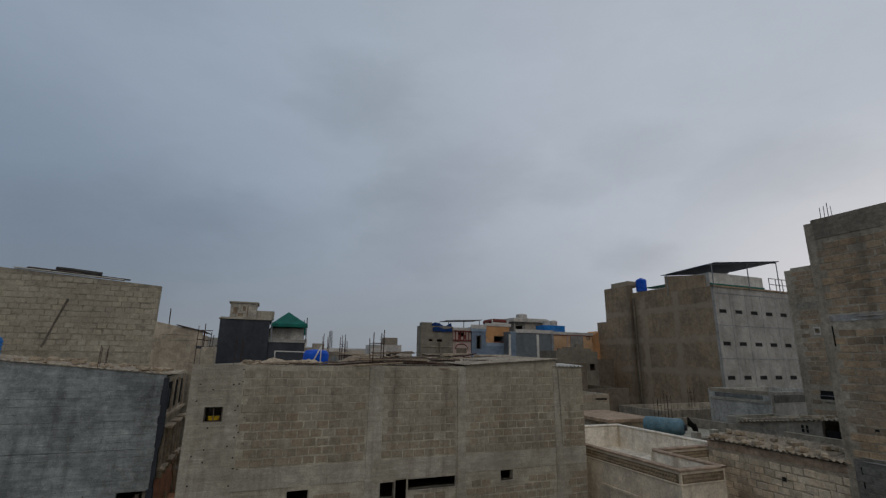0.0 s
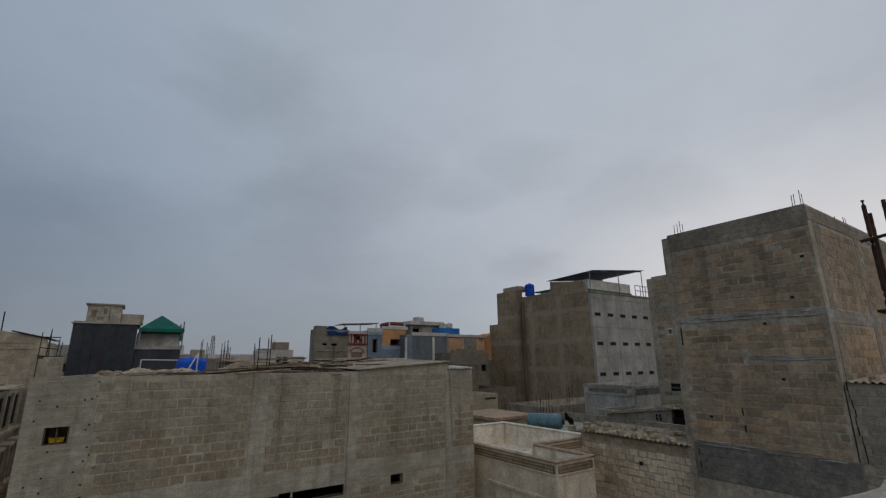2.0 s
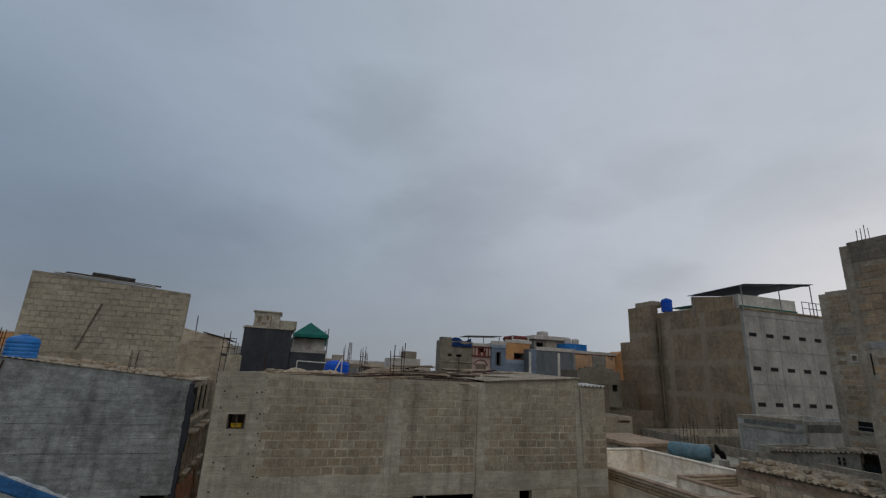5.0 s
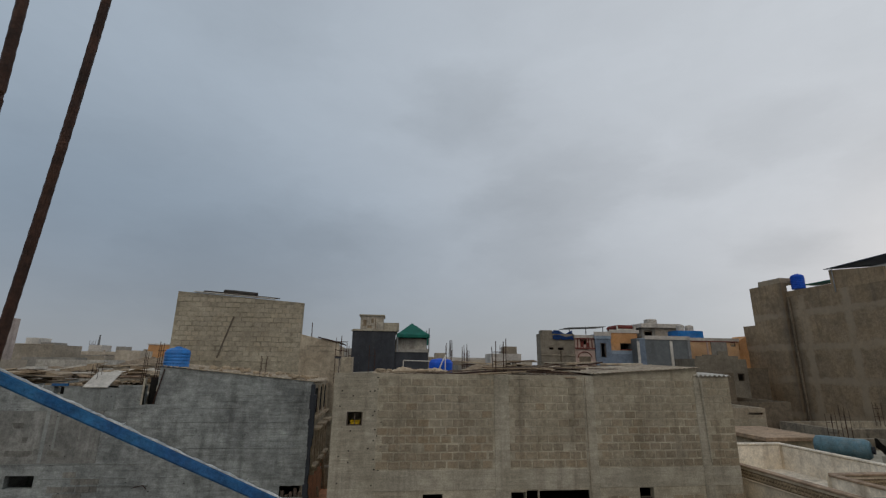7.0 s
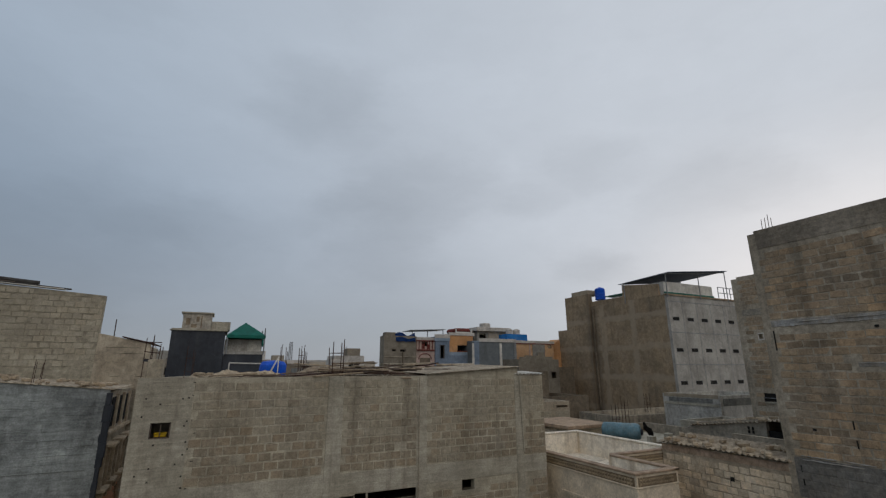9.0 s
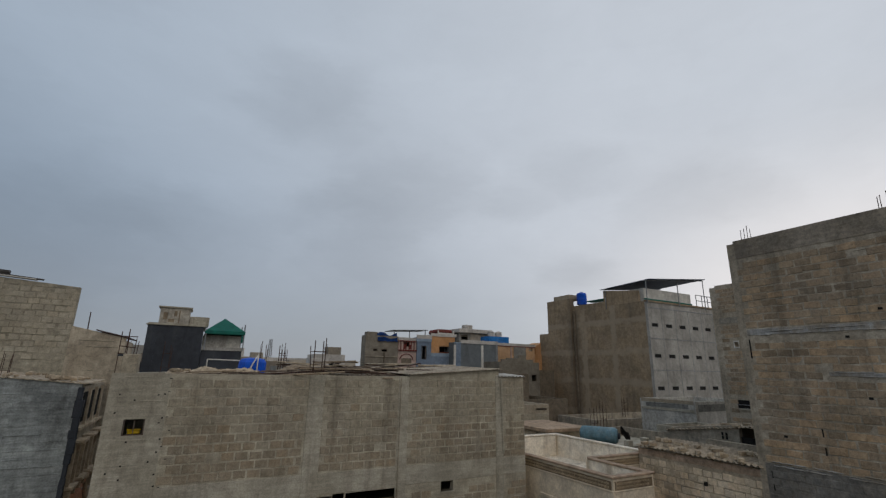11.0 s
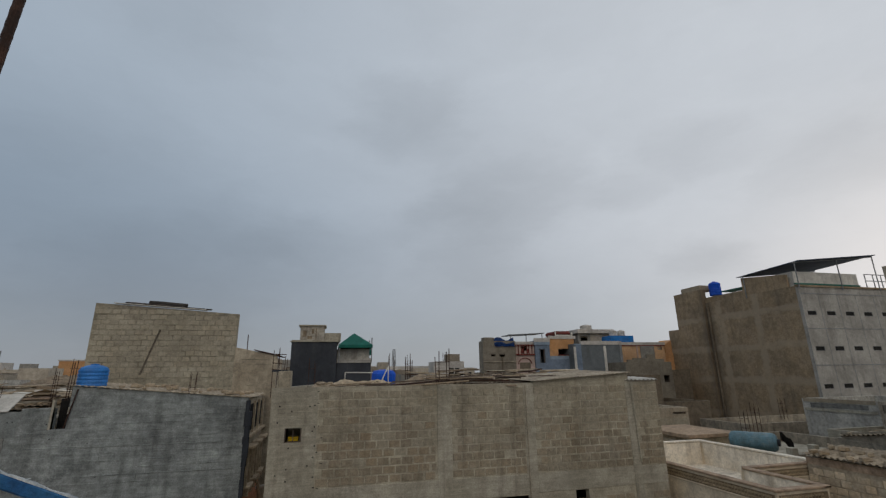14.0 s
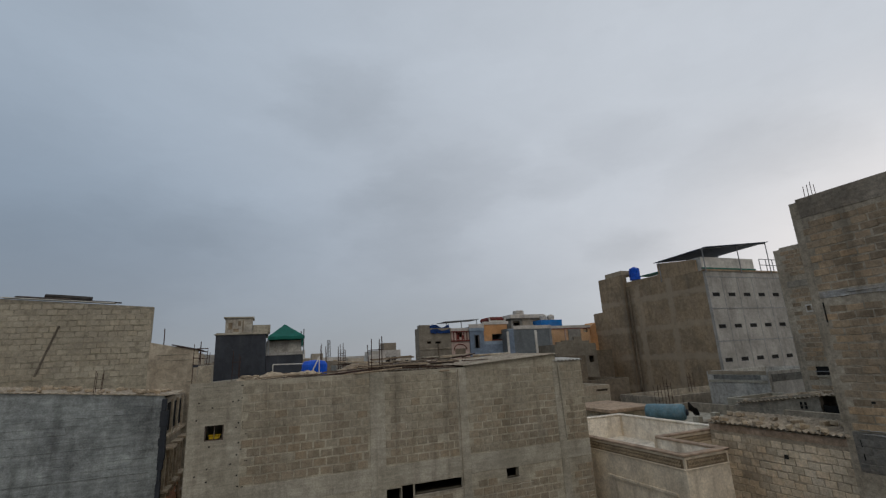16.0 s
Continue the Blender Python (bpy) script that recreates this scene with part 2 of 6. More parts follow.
MAROON = surface("maroon_paint", rgb(0.16, 0.035, 0.03), rgb(0.14, 0.04, 0.03), 1, 10)
HAZEBLUE = surface("grey_blue_paint", rgb(0.17, 0.215, 0.28), rgb(0.14, 0.18, 0.235), 0.5, 10, bump=0.1, mottle=0.35)
FLATBROWN = surface("dull_brown_block", rgb(0.215, 0.19, 0.15), rgb(0.165, 0.145, 0.115), 0.6, 9, bump=0.2, mottle=0.6, streak=0.4, stain=rgb(0.1, 0.09, 0.07))
PINK = surface("pink_paint", rgb(0.44, 0.33, 0.285), rgb(0.38, 0.285, 0.245), 0.6, 10, bump=0.1, mottle=0.25)
WHITE = surface("white_paint", rgb(0.60, 0.58, 0.53), rgb(0.48, 0.46, 0.42), 0.8, 15, streak=0.3, stain=rgb(0.25, 0.23, 0.2), bump=0.1, mottle=0.4)
BRIGHTBLUE = surface("bright_blue_sheet", rgb(0.02, 0.17, 0.48), rgb(0.02, 0.14, 0.40), 1, 15, bump=0.1, mottle=0.2)
TARP = surface("dark_blue_tarpaulin", rgb(0.015, 0.05, 0.17), rgb(0.02, 0.06, 0.2), 1, 15, mottle=0.3)
SOLAR = surface("dark_solar_glass", rgb(0.055, 0.075, 0.12), rgb(0.07, 0.09, 0.135), 2, 20, rough=0.5, bump=0.0, gloss=0.1, mottle=0.2)
STEEL = surface("grey_painted_steel", rgb(0.23, 0.24, 0.25), rgb(0.17, 0.18, 0.19), 3, 40, rough=0.6)
YELLOW = surface("yellow_plastic", rgb(0.55, 0.36, 0.02), rgb(0.45, 0.29, 0.02), 3, 40, rough=0.5)
BRICKRED = surface("brick_orange_render", rgb(0.52, 0.25, 0.14), rgb(0.42, 0.215, 0.13), 1.2, 30, streak=0.4, stain=rgb(0.1, 0.06, 0.04))
DUSTY = surface("dusty_brown_sheet", rgb(0.27, 0.21, 0.145), rgb(0.19, 0.145, 0.10), 2, 25, streak=0.3, stain=rgb(0.1, 0.075, 0.05))
SCRAPDARK = surface("dark_old_matting", rgb(0.035, 0.032, 0.03), rgb(0.06, 0.055, 0.05), 4, 40)
LANE = surface("dusty_lane", rgb(0.17, 0.15, 0.12), rgb(0.12, 0.105, 0.085), 0.3, 8)
# far wall paints, greyed slightly to put distance haze into the colour
FARS = [surface("haze_greyed_wall_%s" % n, rgb(*c), rgb(*(v * 0.8 for v in c)), 0.3, 5, bump=0.1, mottle=0.4) for n, c in
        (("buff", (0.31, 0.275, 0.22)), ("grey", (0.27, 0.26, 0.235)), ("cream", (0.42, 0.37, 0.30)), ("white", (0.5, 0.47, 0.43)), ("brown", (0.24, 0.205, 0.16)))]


# ---- building blocks of the code ----
def link(name, bm, mat, parent=None, label="", at=None):
    me = bpy.data.meshes.new(name)
    bmesh.ops.recalc_face_normals(bm, faces=bm.faces[:])
    bm.to_mesh(me)
    bm.free()
    me.materials.append(mat)
    ob = new(name, me)
    if parent:
        ob.parent = parent
    if at is not None:
        ob.matrix_basis = at
    return tagged(ob, label)


def part(name, bm, mat, parent, label=""):
    return link(name, bm, mat, parent, label)


def thing(name, label, category, at=None, group="", kind=""):
    ob = new(name)
    ob.matrix_basis = at or Matrix()
    return tagged(ob, label, category, group, kind)


def bx(bm, x0, x1, y0, y1, z0, z1, chamfer=0.0):
    v = [bm.verts.new(p) for p in ((x0, y0, z0), (x1, y0, z0), (x1, y1, z0), (x0, y1, z0), (x0, y0, z1), (x1, y0, z1), (x1, y1, z1), (x0, y1, z1))]
    fs = [bm.faces.new([v[i] for i in f]) for f in ((0, 3, 2, 1), (4, 5, 6, 7), (0, 1, 5, 4), (1, 2, 6, 5), (2, 3, 7, 6), (3, 0, 4, 7))]
    if chamfer:
        bmesh.ops.bevel(bm, geom=list({e for f in fs for e in f.edges}), offset=chamfer, segments=1, affect="EDGES")
    return v


def boxes(*dims, chamfer=0.0):
    bm = bmesh.new()
    for d in dims:
        bx(bm, *d, chamfer=chamfer)
    return bm


def rod(bm, a, b, r, sides=8, r2=None):
    """A round bar from a to b."""
    a, b = Vector(a), Vector(b)
    q = (b - a).to_track_quat("Z", "Y")
    rings = []
    for p, rad in ((a, r), (b, r if r2 is None else r2)):
        rings.append([bm.verts.new(p + q @ Vector((rad * math.cos(k * math.tau / sides), rad * math.sin(k * math.tau / sides), 0))) for k in range(sides)])
    for k in range(sides):
        bm.faces.new((rings[0][k], rings[0][(k + 1) % sides], rings[1][(k + 1) % sides], rings[1][k]))
    bm.faces.new(rings[0][::-1])
    bm.faces.new(rings[1])


def rods(*ends, r=0.01, sides=8):
    bm = bmesh.new()
    for a, b in ends:
        rod(bm, a, b, r, sides)
    return bm


def chain(points, r, sides=8, rib=0.0):
    """A bar along points; rib: small swellings like those of a deformed bar."""
    bm = bmesh.new()
    pts = [Vector(p) for p in points]
    if rib:
        fine = []
        for a, b in zip(pts, pts[1:]):
            n = max(2, int((b - a).length / 0.02))
            fine += [a.lerp(b, k / n) for k in range(n)]
        pts = fine + [pts[-1]]
    last = None
    for k, p in enumerate(pts):
        d = (pts[min(k + 1, len(pts) - 1)] - pts[max(k - 1, 0)]).normalized()
        q = d.to_track_quat("Z", "Y")
        rad = r * (1 + (rib if k % 2 else 0))
        ring = [bm.verts.new(p + q @ Vector((rad * math.cos(j * math.tau / sides), rad * math.sin(j * math.tau / sides), 0))) for j in range(sides)]
        if last:
            for j in range(sides):
                bm.faces.new((last[j], last[(j + 1) % sides], ring[(j + 1) % sides], ring[j]))
        else:
            bm.faces.new(ring[::-1])
        last = ring
    bm.faces.new(last)
    return bm


def pierced(length, z0, z1, deep, holes=(), x0=0.0, y0=0.0, top=None):
    """An upright wall along x with its face at y0, pierced by holes (x0, x1, z0, z1). top: height at the far end, if it slopes."""
    bm = bmesh.new()
    xs = sorted({x0, length, *(h[0] for h in holes), *(h[1] for h in holes)})
    zs = sorted({z0, z1, *(h[2] for h in holes), *(h[3] for h in holes)})
    nx, nz = len(xs) - 1, len(zs) - 1
    corner = {}

    def vert(i, j, k):
        if (i, j, k) not in corner:
            z = zs[j]
            if top is not None and j == nz:
                z += (top - z1) * (xs[i] - x0) / (length - x0)
            corner[i, j, k] = bm.verts.new((xs[i], y0 + deep * k, z))
        return corner[i, j, k]

    def full(i, j):
        if not (0 <= i < nx and 0 <= j < nz):
            return False
        return not any(h[0] <= xs[i] and xs[i + 1] <= h[1] and h[2] <= zs[j] and zs[j + 1] <= h[3] for h in holes)

    for i in range(nx):
        for j in range(nz):
            if not full(i, j):
                continue
            for k in (0, 1):
                bm.faces.new((vert(i, j, k), vert(i + 1, j, k), vert(i + 1, j + 1, k), vert(i, j + 1, k)))
            for di, dj, a, b in ((-1, 0, (i, j), (i, j + 1)), (1, 0, (i + 1, j), (i + 1, j + 1)), (0, -1, (i, j), (i + 1, j)), (0, 1, (i, j + 1), (i + 1, j + 1))):
                if not full(i + di, j + dj):
                    bm.faces.new((vert(*a, 0), vert(*b, 0), vert(*b, 1), vert(*a, 1)))
    return bm


def sheet(length, width, pitch=0.15, height=0.025, thick=0.008, rows=2):
    """A corrugated sheet, its waves running along y, from (0, 0) to (length, width)."""
    bm = bmesh.new()
    n = int(length / pitch * 6)
    layers = []
    for off in (0, thick):
        grid = []
        for j in range(rows):
            y = width * j / (rows - 1)
            grid.append([bm.verts.new((length * i / n, y, off + height * math.sin(i / 6 * math.tau))) for i in range(n + 1)])
        layers.append(grid)
    lo, hi = layers
    for g in (lo, hi):
        for j in range(rows - 1):
            for i in range(n):
                bm.faces.new((g[j][i], g[j][i + 1], g[j + 1][i + 1], g[j + 1][i]))
    for j in (0, rows - 1):
        for i in range(n):
            bm.faces.new((lo[j][i], lo[j][i + 1], hi[j][i + 1], hi[j][i]))
    for i in (0, n):
        for j in range(rows - 1):
            bm.faces.new((lo[j][i], lo[j + 1][i], hi[j + 1][i], hi[j][i]))
    return bm


BLOCK_MESH = {}


def block_mesh(w, h, proud, mat, edge=0.009):
    key = (round(w, 3), round(h, 3), proud, mat.name)
    if key not in BLOCK_MESH:
        bm = bmesh.new()
        o = [bm.verts.new(p) for p in ((-w / 2, 0.004, -h / 2), (w / 2, 0.004, -h / 2), (w / 2, 0.004, h / 2), (-w / 2, 0.004, h / 2))]
        i = [bm.verts.new((x * (w / 2 - edge), -proud, z * (h / 2 - edge))) for x, z in ((-1, -1), (1, -1), (1, 1), (-1, 1))]
        bm.faces.new(i)
        for k in range(4):
            bm.faces.new((o[k], o[(k + 1) % 4], i[(k + 1) % 4], i[k]))
        me = bpy.data.meshes.new("block")
        bm.to_mesh(me)
        bm.free()
        me.materials.append(mat)
        BLOCK_MESH[key] = me
    return BLOCK_MESH[key]


def lay_blocks(parent, bays, mat, pitch=(0.318, 0.212), joint=0.022, proud=0.005, limit=300, wild=0.0, seed=1, y0=0.0, skip=(), gone=0.0, upper=None):
    """Courses of blocks over bays (x0, x1, z0, z1) of a wall; the first ones are objects of their own, the rest one mesh."""
    rnd = random.Random(seed)
    rest, made = {}, 0
    for x0, x1, z0, z1 in bays:
        n = max(1, int((z1 - z0) / pitch[1]))
        for j in reversed(range(n)):
            z = z0 + (j + 0.5) * pitch[1]
            x = x0 + (pitch[0] * 0.5 if j % 2 else 0.0) - pitch[0] * rnd.uniform(0.0, 0.2)
            while x < x1:
                a, b = max(x, x0), min(x + pitch[0], x1)
                x += pitch[0]
                if b - a < 0.09 or rnd.random() < gone:
                    continue
                if any(a < s[1] and b > s[0] and z - 0.1 < s[3] and z + 0.1 > s[2] for s in skip):
                    continue
                w = pitch[0] if b - a > pitch[0] * 0.8 else pitch[0] * 0.5
                w, h, cx = min(w, b - a + 0.02) - joint, pitch[1] - joint, (a + b) / 2
                w = round(w, 2)
                here = upper[0] if upper and z + rnd.gauss(0, 0.42) > upper[1] else mat
                me = block_mesh(w, h, proud, here)
                m = pose(cx + rnd.gauss(0, 0.003), y0 + rnd.uniform(-0.002, 0.002 + 0.01 * wild), z + rnd.gauss(0, 0.003 + 0.006 * wild), rnd.gauss(0, 0.4), rnd.gauss(0, 0.5 + 1.6 * wild), rnd.gauss(0, 0.5))
                m = m @ Matrix.Diagonal((1 + rnd.gauss(0, 0.012 + 0.05 * wild), 1, 1 + rnd.gauss(0, 0.012 + 0.04 * wild), 1))
                if made < limit:
                    ob = new("block", me)
                    ob.parent = parent
                    ob.matrix_basis = m
                    made += 1
                else:
                    verts, faces = rest.setdefault(here, ([], []))
                    k = len(verts)
                    verts += [m @ v.co for v in me.vertices]
                    faces += [[k + i for i in f.vertices] for f in me.polygons]
    for here, (verts, faces) in rest.items():
        me = bpy.data.meshes.new("blockwork")
        me.from_pydata(verts, [], faces)
        me.materials.append(here)
        ob = new("blockwork", me)
        ob.parent = parent
        tagged(ob, "further courses of the same cement blocks", kind="stuff")


def mortar_ridges(parent, bays, mat, pitch=0.212, rate=0.5, proud=0.016, seed=1, y0=0.0, reach=(0.25, 1.4), skip=()):
    """Mortar squeezed out of the bed joints: uneven ridges along the courses of bays (x0, x1, z0, z1)."""
    rnd = random.Random(seed)
    verts, faces = [], []
    for x0, x1, z0, z1 in bays:
        z = z0
        while z < z1:
            x = x0 + rnd.uniform(0, 0.6)
            while x < x1 - 0.15:
                end = min(x + rnd.uniform(*reach), x1)
                if rnd.random() < rate and not any(x < b and end > a and c - 0.05 < z < d + 0.05 for a, b, c, d in skip):
                    n = max(2, int((end - x) / 0.06))
                    rise, first = rnd.gauss(0, 0.012), len(verts)
                    for k in range(n + 1):
                        u = k / n
                        thin = math.sin(math.pi * min(1.0, 0.08 + u * 0.92)) ** 0.5
                        p = proud * thin * rnd.uniform(0.35, 1.0)
                        h = 0.013 * rnd.uniform(0.6, 1.5)
                        c = z + rise * u + rnd.gauss(0, 0.004)
                        xx = x + (end - x) * u
                        verts += [(xx, y0 + 0.004, c - h), (xx, y0 - p, c - 0.3 * h), (xx, y0 - 0.7 * p, c + 0.5 * h), (xx, y0 + 0.004, c + 1.2 * h)]
                        if k:
                            a = first + 4 * (k - 1)
                            faces += [(a + j, a + j + 4, a + j + 5, a + j + 1) for j in range(3)]
                x = end + rnd.uniform(0.05, 0.5)
            z += pitch
    me = bpy.data.meshes.new("squeezed_mortar")
    me.from_pydata(verts, [], faces)
    me.materials.append(mat)
    ob = new("squeezed_mortar", me)
    ob.parent = parent
    return tagged(ob, "uneven mortar squeezed out of the joints", kind="stuff")


def tie_bars(x, y, z, height, spread=0.12, count=4, r=0.008, lean=0.02, seed=0, ring=True):
    """Column starter bars that stand out of a roof."""
    rnd = random.Random(seed)
    t = thing("starter_bars", "rusted steel starter bars standing out of a concrete roof", "rebar", pose(x, y, z), group="starter bars")
    for k in range(count):
        px, py = spread * (k % 2), spread * (k // 2)
        h = height * rnd.uniform(0.85, 1.1)
        part("bar", rods(((px, py, -0.1), (px + rnd.gauss(0, lean), py + rnd.gauss(0, lean), h)), r=r, sides=6), RUST, t)
    if ring:
        for h in (height * 0.35, height * 0.7):
            s = spread + 0.02
            part("stirrup", rods(((-0.02, -0.02, h), (s, -0.02, h)), ((s, -0.02, h), (s, s, h)), ((s, s, h), (-0.02, s, h)), ((-0.02, s, h), (-0.02, -0.02, h)), r=r * 0.6, sides=5), RUST, t)
    return t


def water_tank(x, y, z, r, h, mat=None, label="ribbed blue plastic water tank on a roof"):
    t = thing("water_tank", label, "water tank", pose(x, y, z))
    mat = mat or TANK
    bm = bmesh.new()
    profile = [(0.0, 0.0), (r, 0.0)]
    n = 7
    for k in range(n):
        a, b = h * 0.82 * k / n, h * 0.82 * (k + 1) / n
        profile += [(r, a + 0.02 * h), (r * 1.035, a + (b - a) * 0.3), (r * 1.035, a + (b - a) * 0.7), (r, b - 0.01 * h)]
    profile += [(r * 0.93, h * 0.88), (r * 0.55, h * 0.95), (r * 0.28, h * 0.97)]
    lathe(bm, profile)
    part("body", bm, mat, t)
    bm = bmesh.new()
    lathe(bm, [(0.0, h * 0.95), (r * 0.30, h * 0.95), (r * 0.30, h * 1.0), (0.0, h * 1.02)])
    part("lid", bm, mat, t)
    return t


def lathe(bm, profile, sides=24):
    last = None
    for rad, z in profile:
        ring = [bm.verts.new((max(rad, 0.001) * math.cos(k * math.tau / sides), max(rad, 0.001) * math.sin(k * math.tau / sides), z)) for k in range(sides)]
        if last:
            for k in range(sides):
                bm.faces.new((last[k], last[(k + 1) % sides], ring[(k + 1) % sides], ring[k]))
        last = ring


def rubble(name, label, x, y, z, size, seed):
    """A broken piece of block."""
    rnd = random.Random(seed)
    bm = bmesh.new()
    bx(bm, -size, size, -size * 0.55, size * 0.55, 0, size * 0.75, chamfer=size * 0.12)
    for v in bm.verts:
        v.co += Vector([rnd.gauss(0, size * 0.07) for _ in range(3)])
    return tagged(link(name, bm, STONE, None, label, pose(x, y, z - 0.01, rnd.gauss(0, 4), rnd.gauss(0, 4), rnd.uniform(0, 180))), label, "block", "blocks on roofs")

# ---- ground ----
ground = link("ground", boxes((-2500, 2500, -2500, 2500, -1.0, 0.0)), LANE, None, "dusty bare ground between crowded houses")
tagged(ground, "", "ground", kind="structure")


# ---- the long block building across the gap ----
def long_building():
    x0, yf = -1.45, 12.93
    t = thing("block_building", "long unplastered cement block building with concrete columns and flat roof", "building", pose(x0, yf, 0))
    L = 11.55
    holes = [(0.30, 0.72, 7.70, 8.05), (2.39, 2.91, 5.45, 6.0), (4.74, 5.18, 5.6, 6.01), (5.55, 7.07, 5.77, 6.04), (8.42, 8.84, 5.80, 6.07)]
    def splay(bm):
        """The unseen lane side is splayed, widening the lane backwards to let light in."""
        for v in bm.verts:
            if v.co.x < 0.5 and v.co.y > 1.0:
                v.co.x += 0.24 * (v.co.y - 0.2)
        return bm

    part("wall", pierced(L, 0, 9.05, 0.2, holes, x0=-0.08), MORTAR, t)
    part("wall", splay(boxes((-0.08, 0.12, 0.2, 9.2, 0, 9.05))), CAST, t, "cast concrete side wall along the lane")
    part("wall", boxes((L - 0.2, L, 0.2, 9.2, 0, 9.0)), MORTAR, t)
    part("wall", boxes((2.4, L - 0.2, 9.0, 9.2, 0, 9.0)), MORTAR, t)
    part("roof", splay(boxes((0.12, L - 0.2, 0.2, 9.0, 8.6, 8.8))), CAST, t)
    # the raised bay under the lean-to sheet
    part("gable", pierced(10.55, 9.05, 9.09, 0.2, x0=7.3, top=9.33), MORTAR, t)
    # cast strip with board marks at the lane's corner
    rnd = random.Random(4)
    part("corner_strip", pierced(1.10, 3.0, 9.06, 0.006, [(0.30, 0.72, 7.70, 8.05)], x0=-0.08, y0=-0.012), CAST, t, "board-marked cast concrete with tie holes")
    z = 3.2
    while z < 9.0:
        if not 7.6 < z < 8.1:
            x = rnd.uniform(0.02, 0.3)
            part("board_mark", boxes((x, x + rnd.uniform(0.4, 0.75), -0.015 - rnd.uniform(0, 0.003), -0.011, z, z + rnd.uniform(0.006, 0.02))), CAST, t)
        z += rnd.uniform(0.13, 0.24)
    for i in range(12):
        for x in (0.12, 0.40, 0.86, 1.04):
            x, z = x + rnd.gauss(0, 0.03), 3.4 + i * 0.47 + rnd.gauss(0, 0.08)
            if 0.25 < x < 0.75 and 7.6 < z < 8.1 or rnd.random() < 0.25:
                continue
            # no real hole: a raised black patch painted as its shade
            part("tie_hole", boxes((x, x + 0.035, -0.0185, -0.013, z, z + 0.035)), DARK, t)
    for a, b, z1, d in ((4.34, 4.76, 9.06, 0.022), (6.96, 7.28, 9.05, 0.012), (10.40, 10.68, 9.1, 0.02)):
        part("column", boxes((a, b, -d, 0.004, 0, z1), chamfer=0.006), CAST, t)
    for a, b in ((1.1, 4.34), (4.76, 6.96), (7.28, 10.40), (10.68, L)):
        part("floor_beam", boxes((a, b, -0.014, 0.004, 6.09, 6.58), chamfer=0.005), CAST, t)
    part("drain_pipe", rods(((7.0, -0.03, 3.0), (7.02, -0.03, 9.0)), r=0.016, sides=10), DUNMORTAR, t)
    part("drain_pipe", rods(((10.66, -0.05, 6.7), (10.58, -0.05, 9.0)), r=0.022, sides=10), CAST, t)
    # window of the stair, with its iron bar, and dark rooms behind the openings
    part("window_frame", boxes((0.30, 0.33, 0.02, 0.08, 7.70, 8.05), (0.69, 0.72, 0.02, 0.08, 7.70, 8.05), (0.33, 0.69, 0.02, 0.08, 7.70, 7.72), (0.50, 0.52, 0.03, 0.06, 7.72, 8.05)), WOOD, t)
    for a, b, c, d in holes[1:]:
        part("window_sill", boxes((a - 0.02, b + 0.03, -0.03, 0.12, c - 0.03, c)), CAST, t)
    part("stair_wall", boxes((0.32, 1.6, 0.85, 0.95, 6.4, 8.4)), CAST, t)
    for z in (5.0, 6.3, 8.6):
        part("floor_slab", splay(boxes((0.12, L - 0.2, 0.2, 9.0, z - 0.15 if z < 8 else 8.45, z if z < 8 else 8.58))), CAST, t)
    part("partition", boxes((5.19, 5.5, 0.0, 0.3, 5.45, 6.05)), CAST, t)
    part("post", boxes((6.98, 7.02, 0.05, 0.1, 5.77, 6.04)), CAST, t)
    cupboard = thing("yellow_crate", "yellow plastic crate standing in a small window opening", "crate", pose(x0 + 0.40, yf + 0.10, 7.725))
    part("body", boxes((0, 0.24, 0, 0.08, 0, 0.07), chamfer=0.01), YELLOW, cupboard)
    part("rim", boxes((-0.015, 0.255, -0.012, 0.09, 0.071, 0.10), chamfer=0.006), YELLOW, cupboard)
    lay = [(7.28, 10.40, 6.60, 9.02), (4.76, 6.96, 6.60, 9.02), (1.12, 4.34, 6.60, 9.02), (10.68, L, 6.60, 9.0), (1.12, L, 4.4, 6.07)]
    columns = [(4.34, 4.76, 0, 9), (6.96, 7.28, 0, 9), (10.40, 10.68, 0, 9), (5.1, 5.6, 5.4, 6.1)]
    lay_blocks(t, lay, BLOCK, limit=330, seed=3, proud=0.01, wild=0.3, joint=0.03, skip=holes + columns, gone=0.015, upper=(SMEARED, 7.75))
    mortar_ridges(t, [(1.1, 4.34, 6.6, 9.0), (4.76, 6.96, 6.6, 9.0), (7.28, 10.4, 6.6, 9.0), (10.7, L, 6.6, 9.0)], MORTAR, rate=0.4, proud=0.017, seed=33)
    mortar_ridges(t, [(0.02, 1.1, 3.3, 9.0)], CAST, pitch=0.105, rate=0.45, proud=0.008, seed=34, y0=-0.012, reach=(0.2, 0.9), skip=holes[:1])
    mortar_ridges(t, [(1.1, L, 4.4, 6.55)], CAST, pitch=0.17, rate=0.25, proud=0.02, seed=35, y0=-0.005, skip=holes)
    # crumbled joint between the cast strip and the blocks
    for k in range(14):
        x, z = 1.1 + rnd.gauss(0, 0.05), rnd.uniform(5.0, 8.95)
        # black patches painted for the shade in crumbled hollows
        part("hollow", boxes((x, x + rnd.uniform(0.02, 0.06), -0.016, -0.010, z, z + rnd.uniform(0.012, 0.03))), DARK, t)


long_building()


def corrugated(name, label, length, width, at, mat=None, pitch=0.15, height=0.025):
    return tagged(link(name, sheet(length, width, pitch, height), mat or SHEET, None, label, at), label, "roof sheet", "roof sheets")


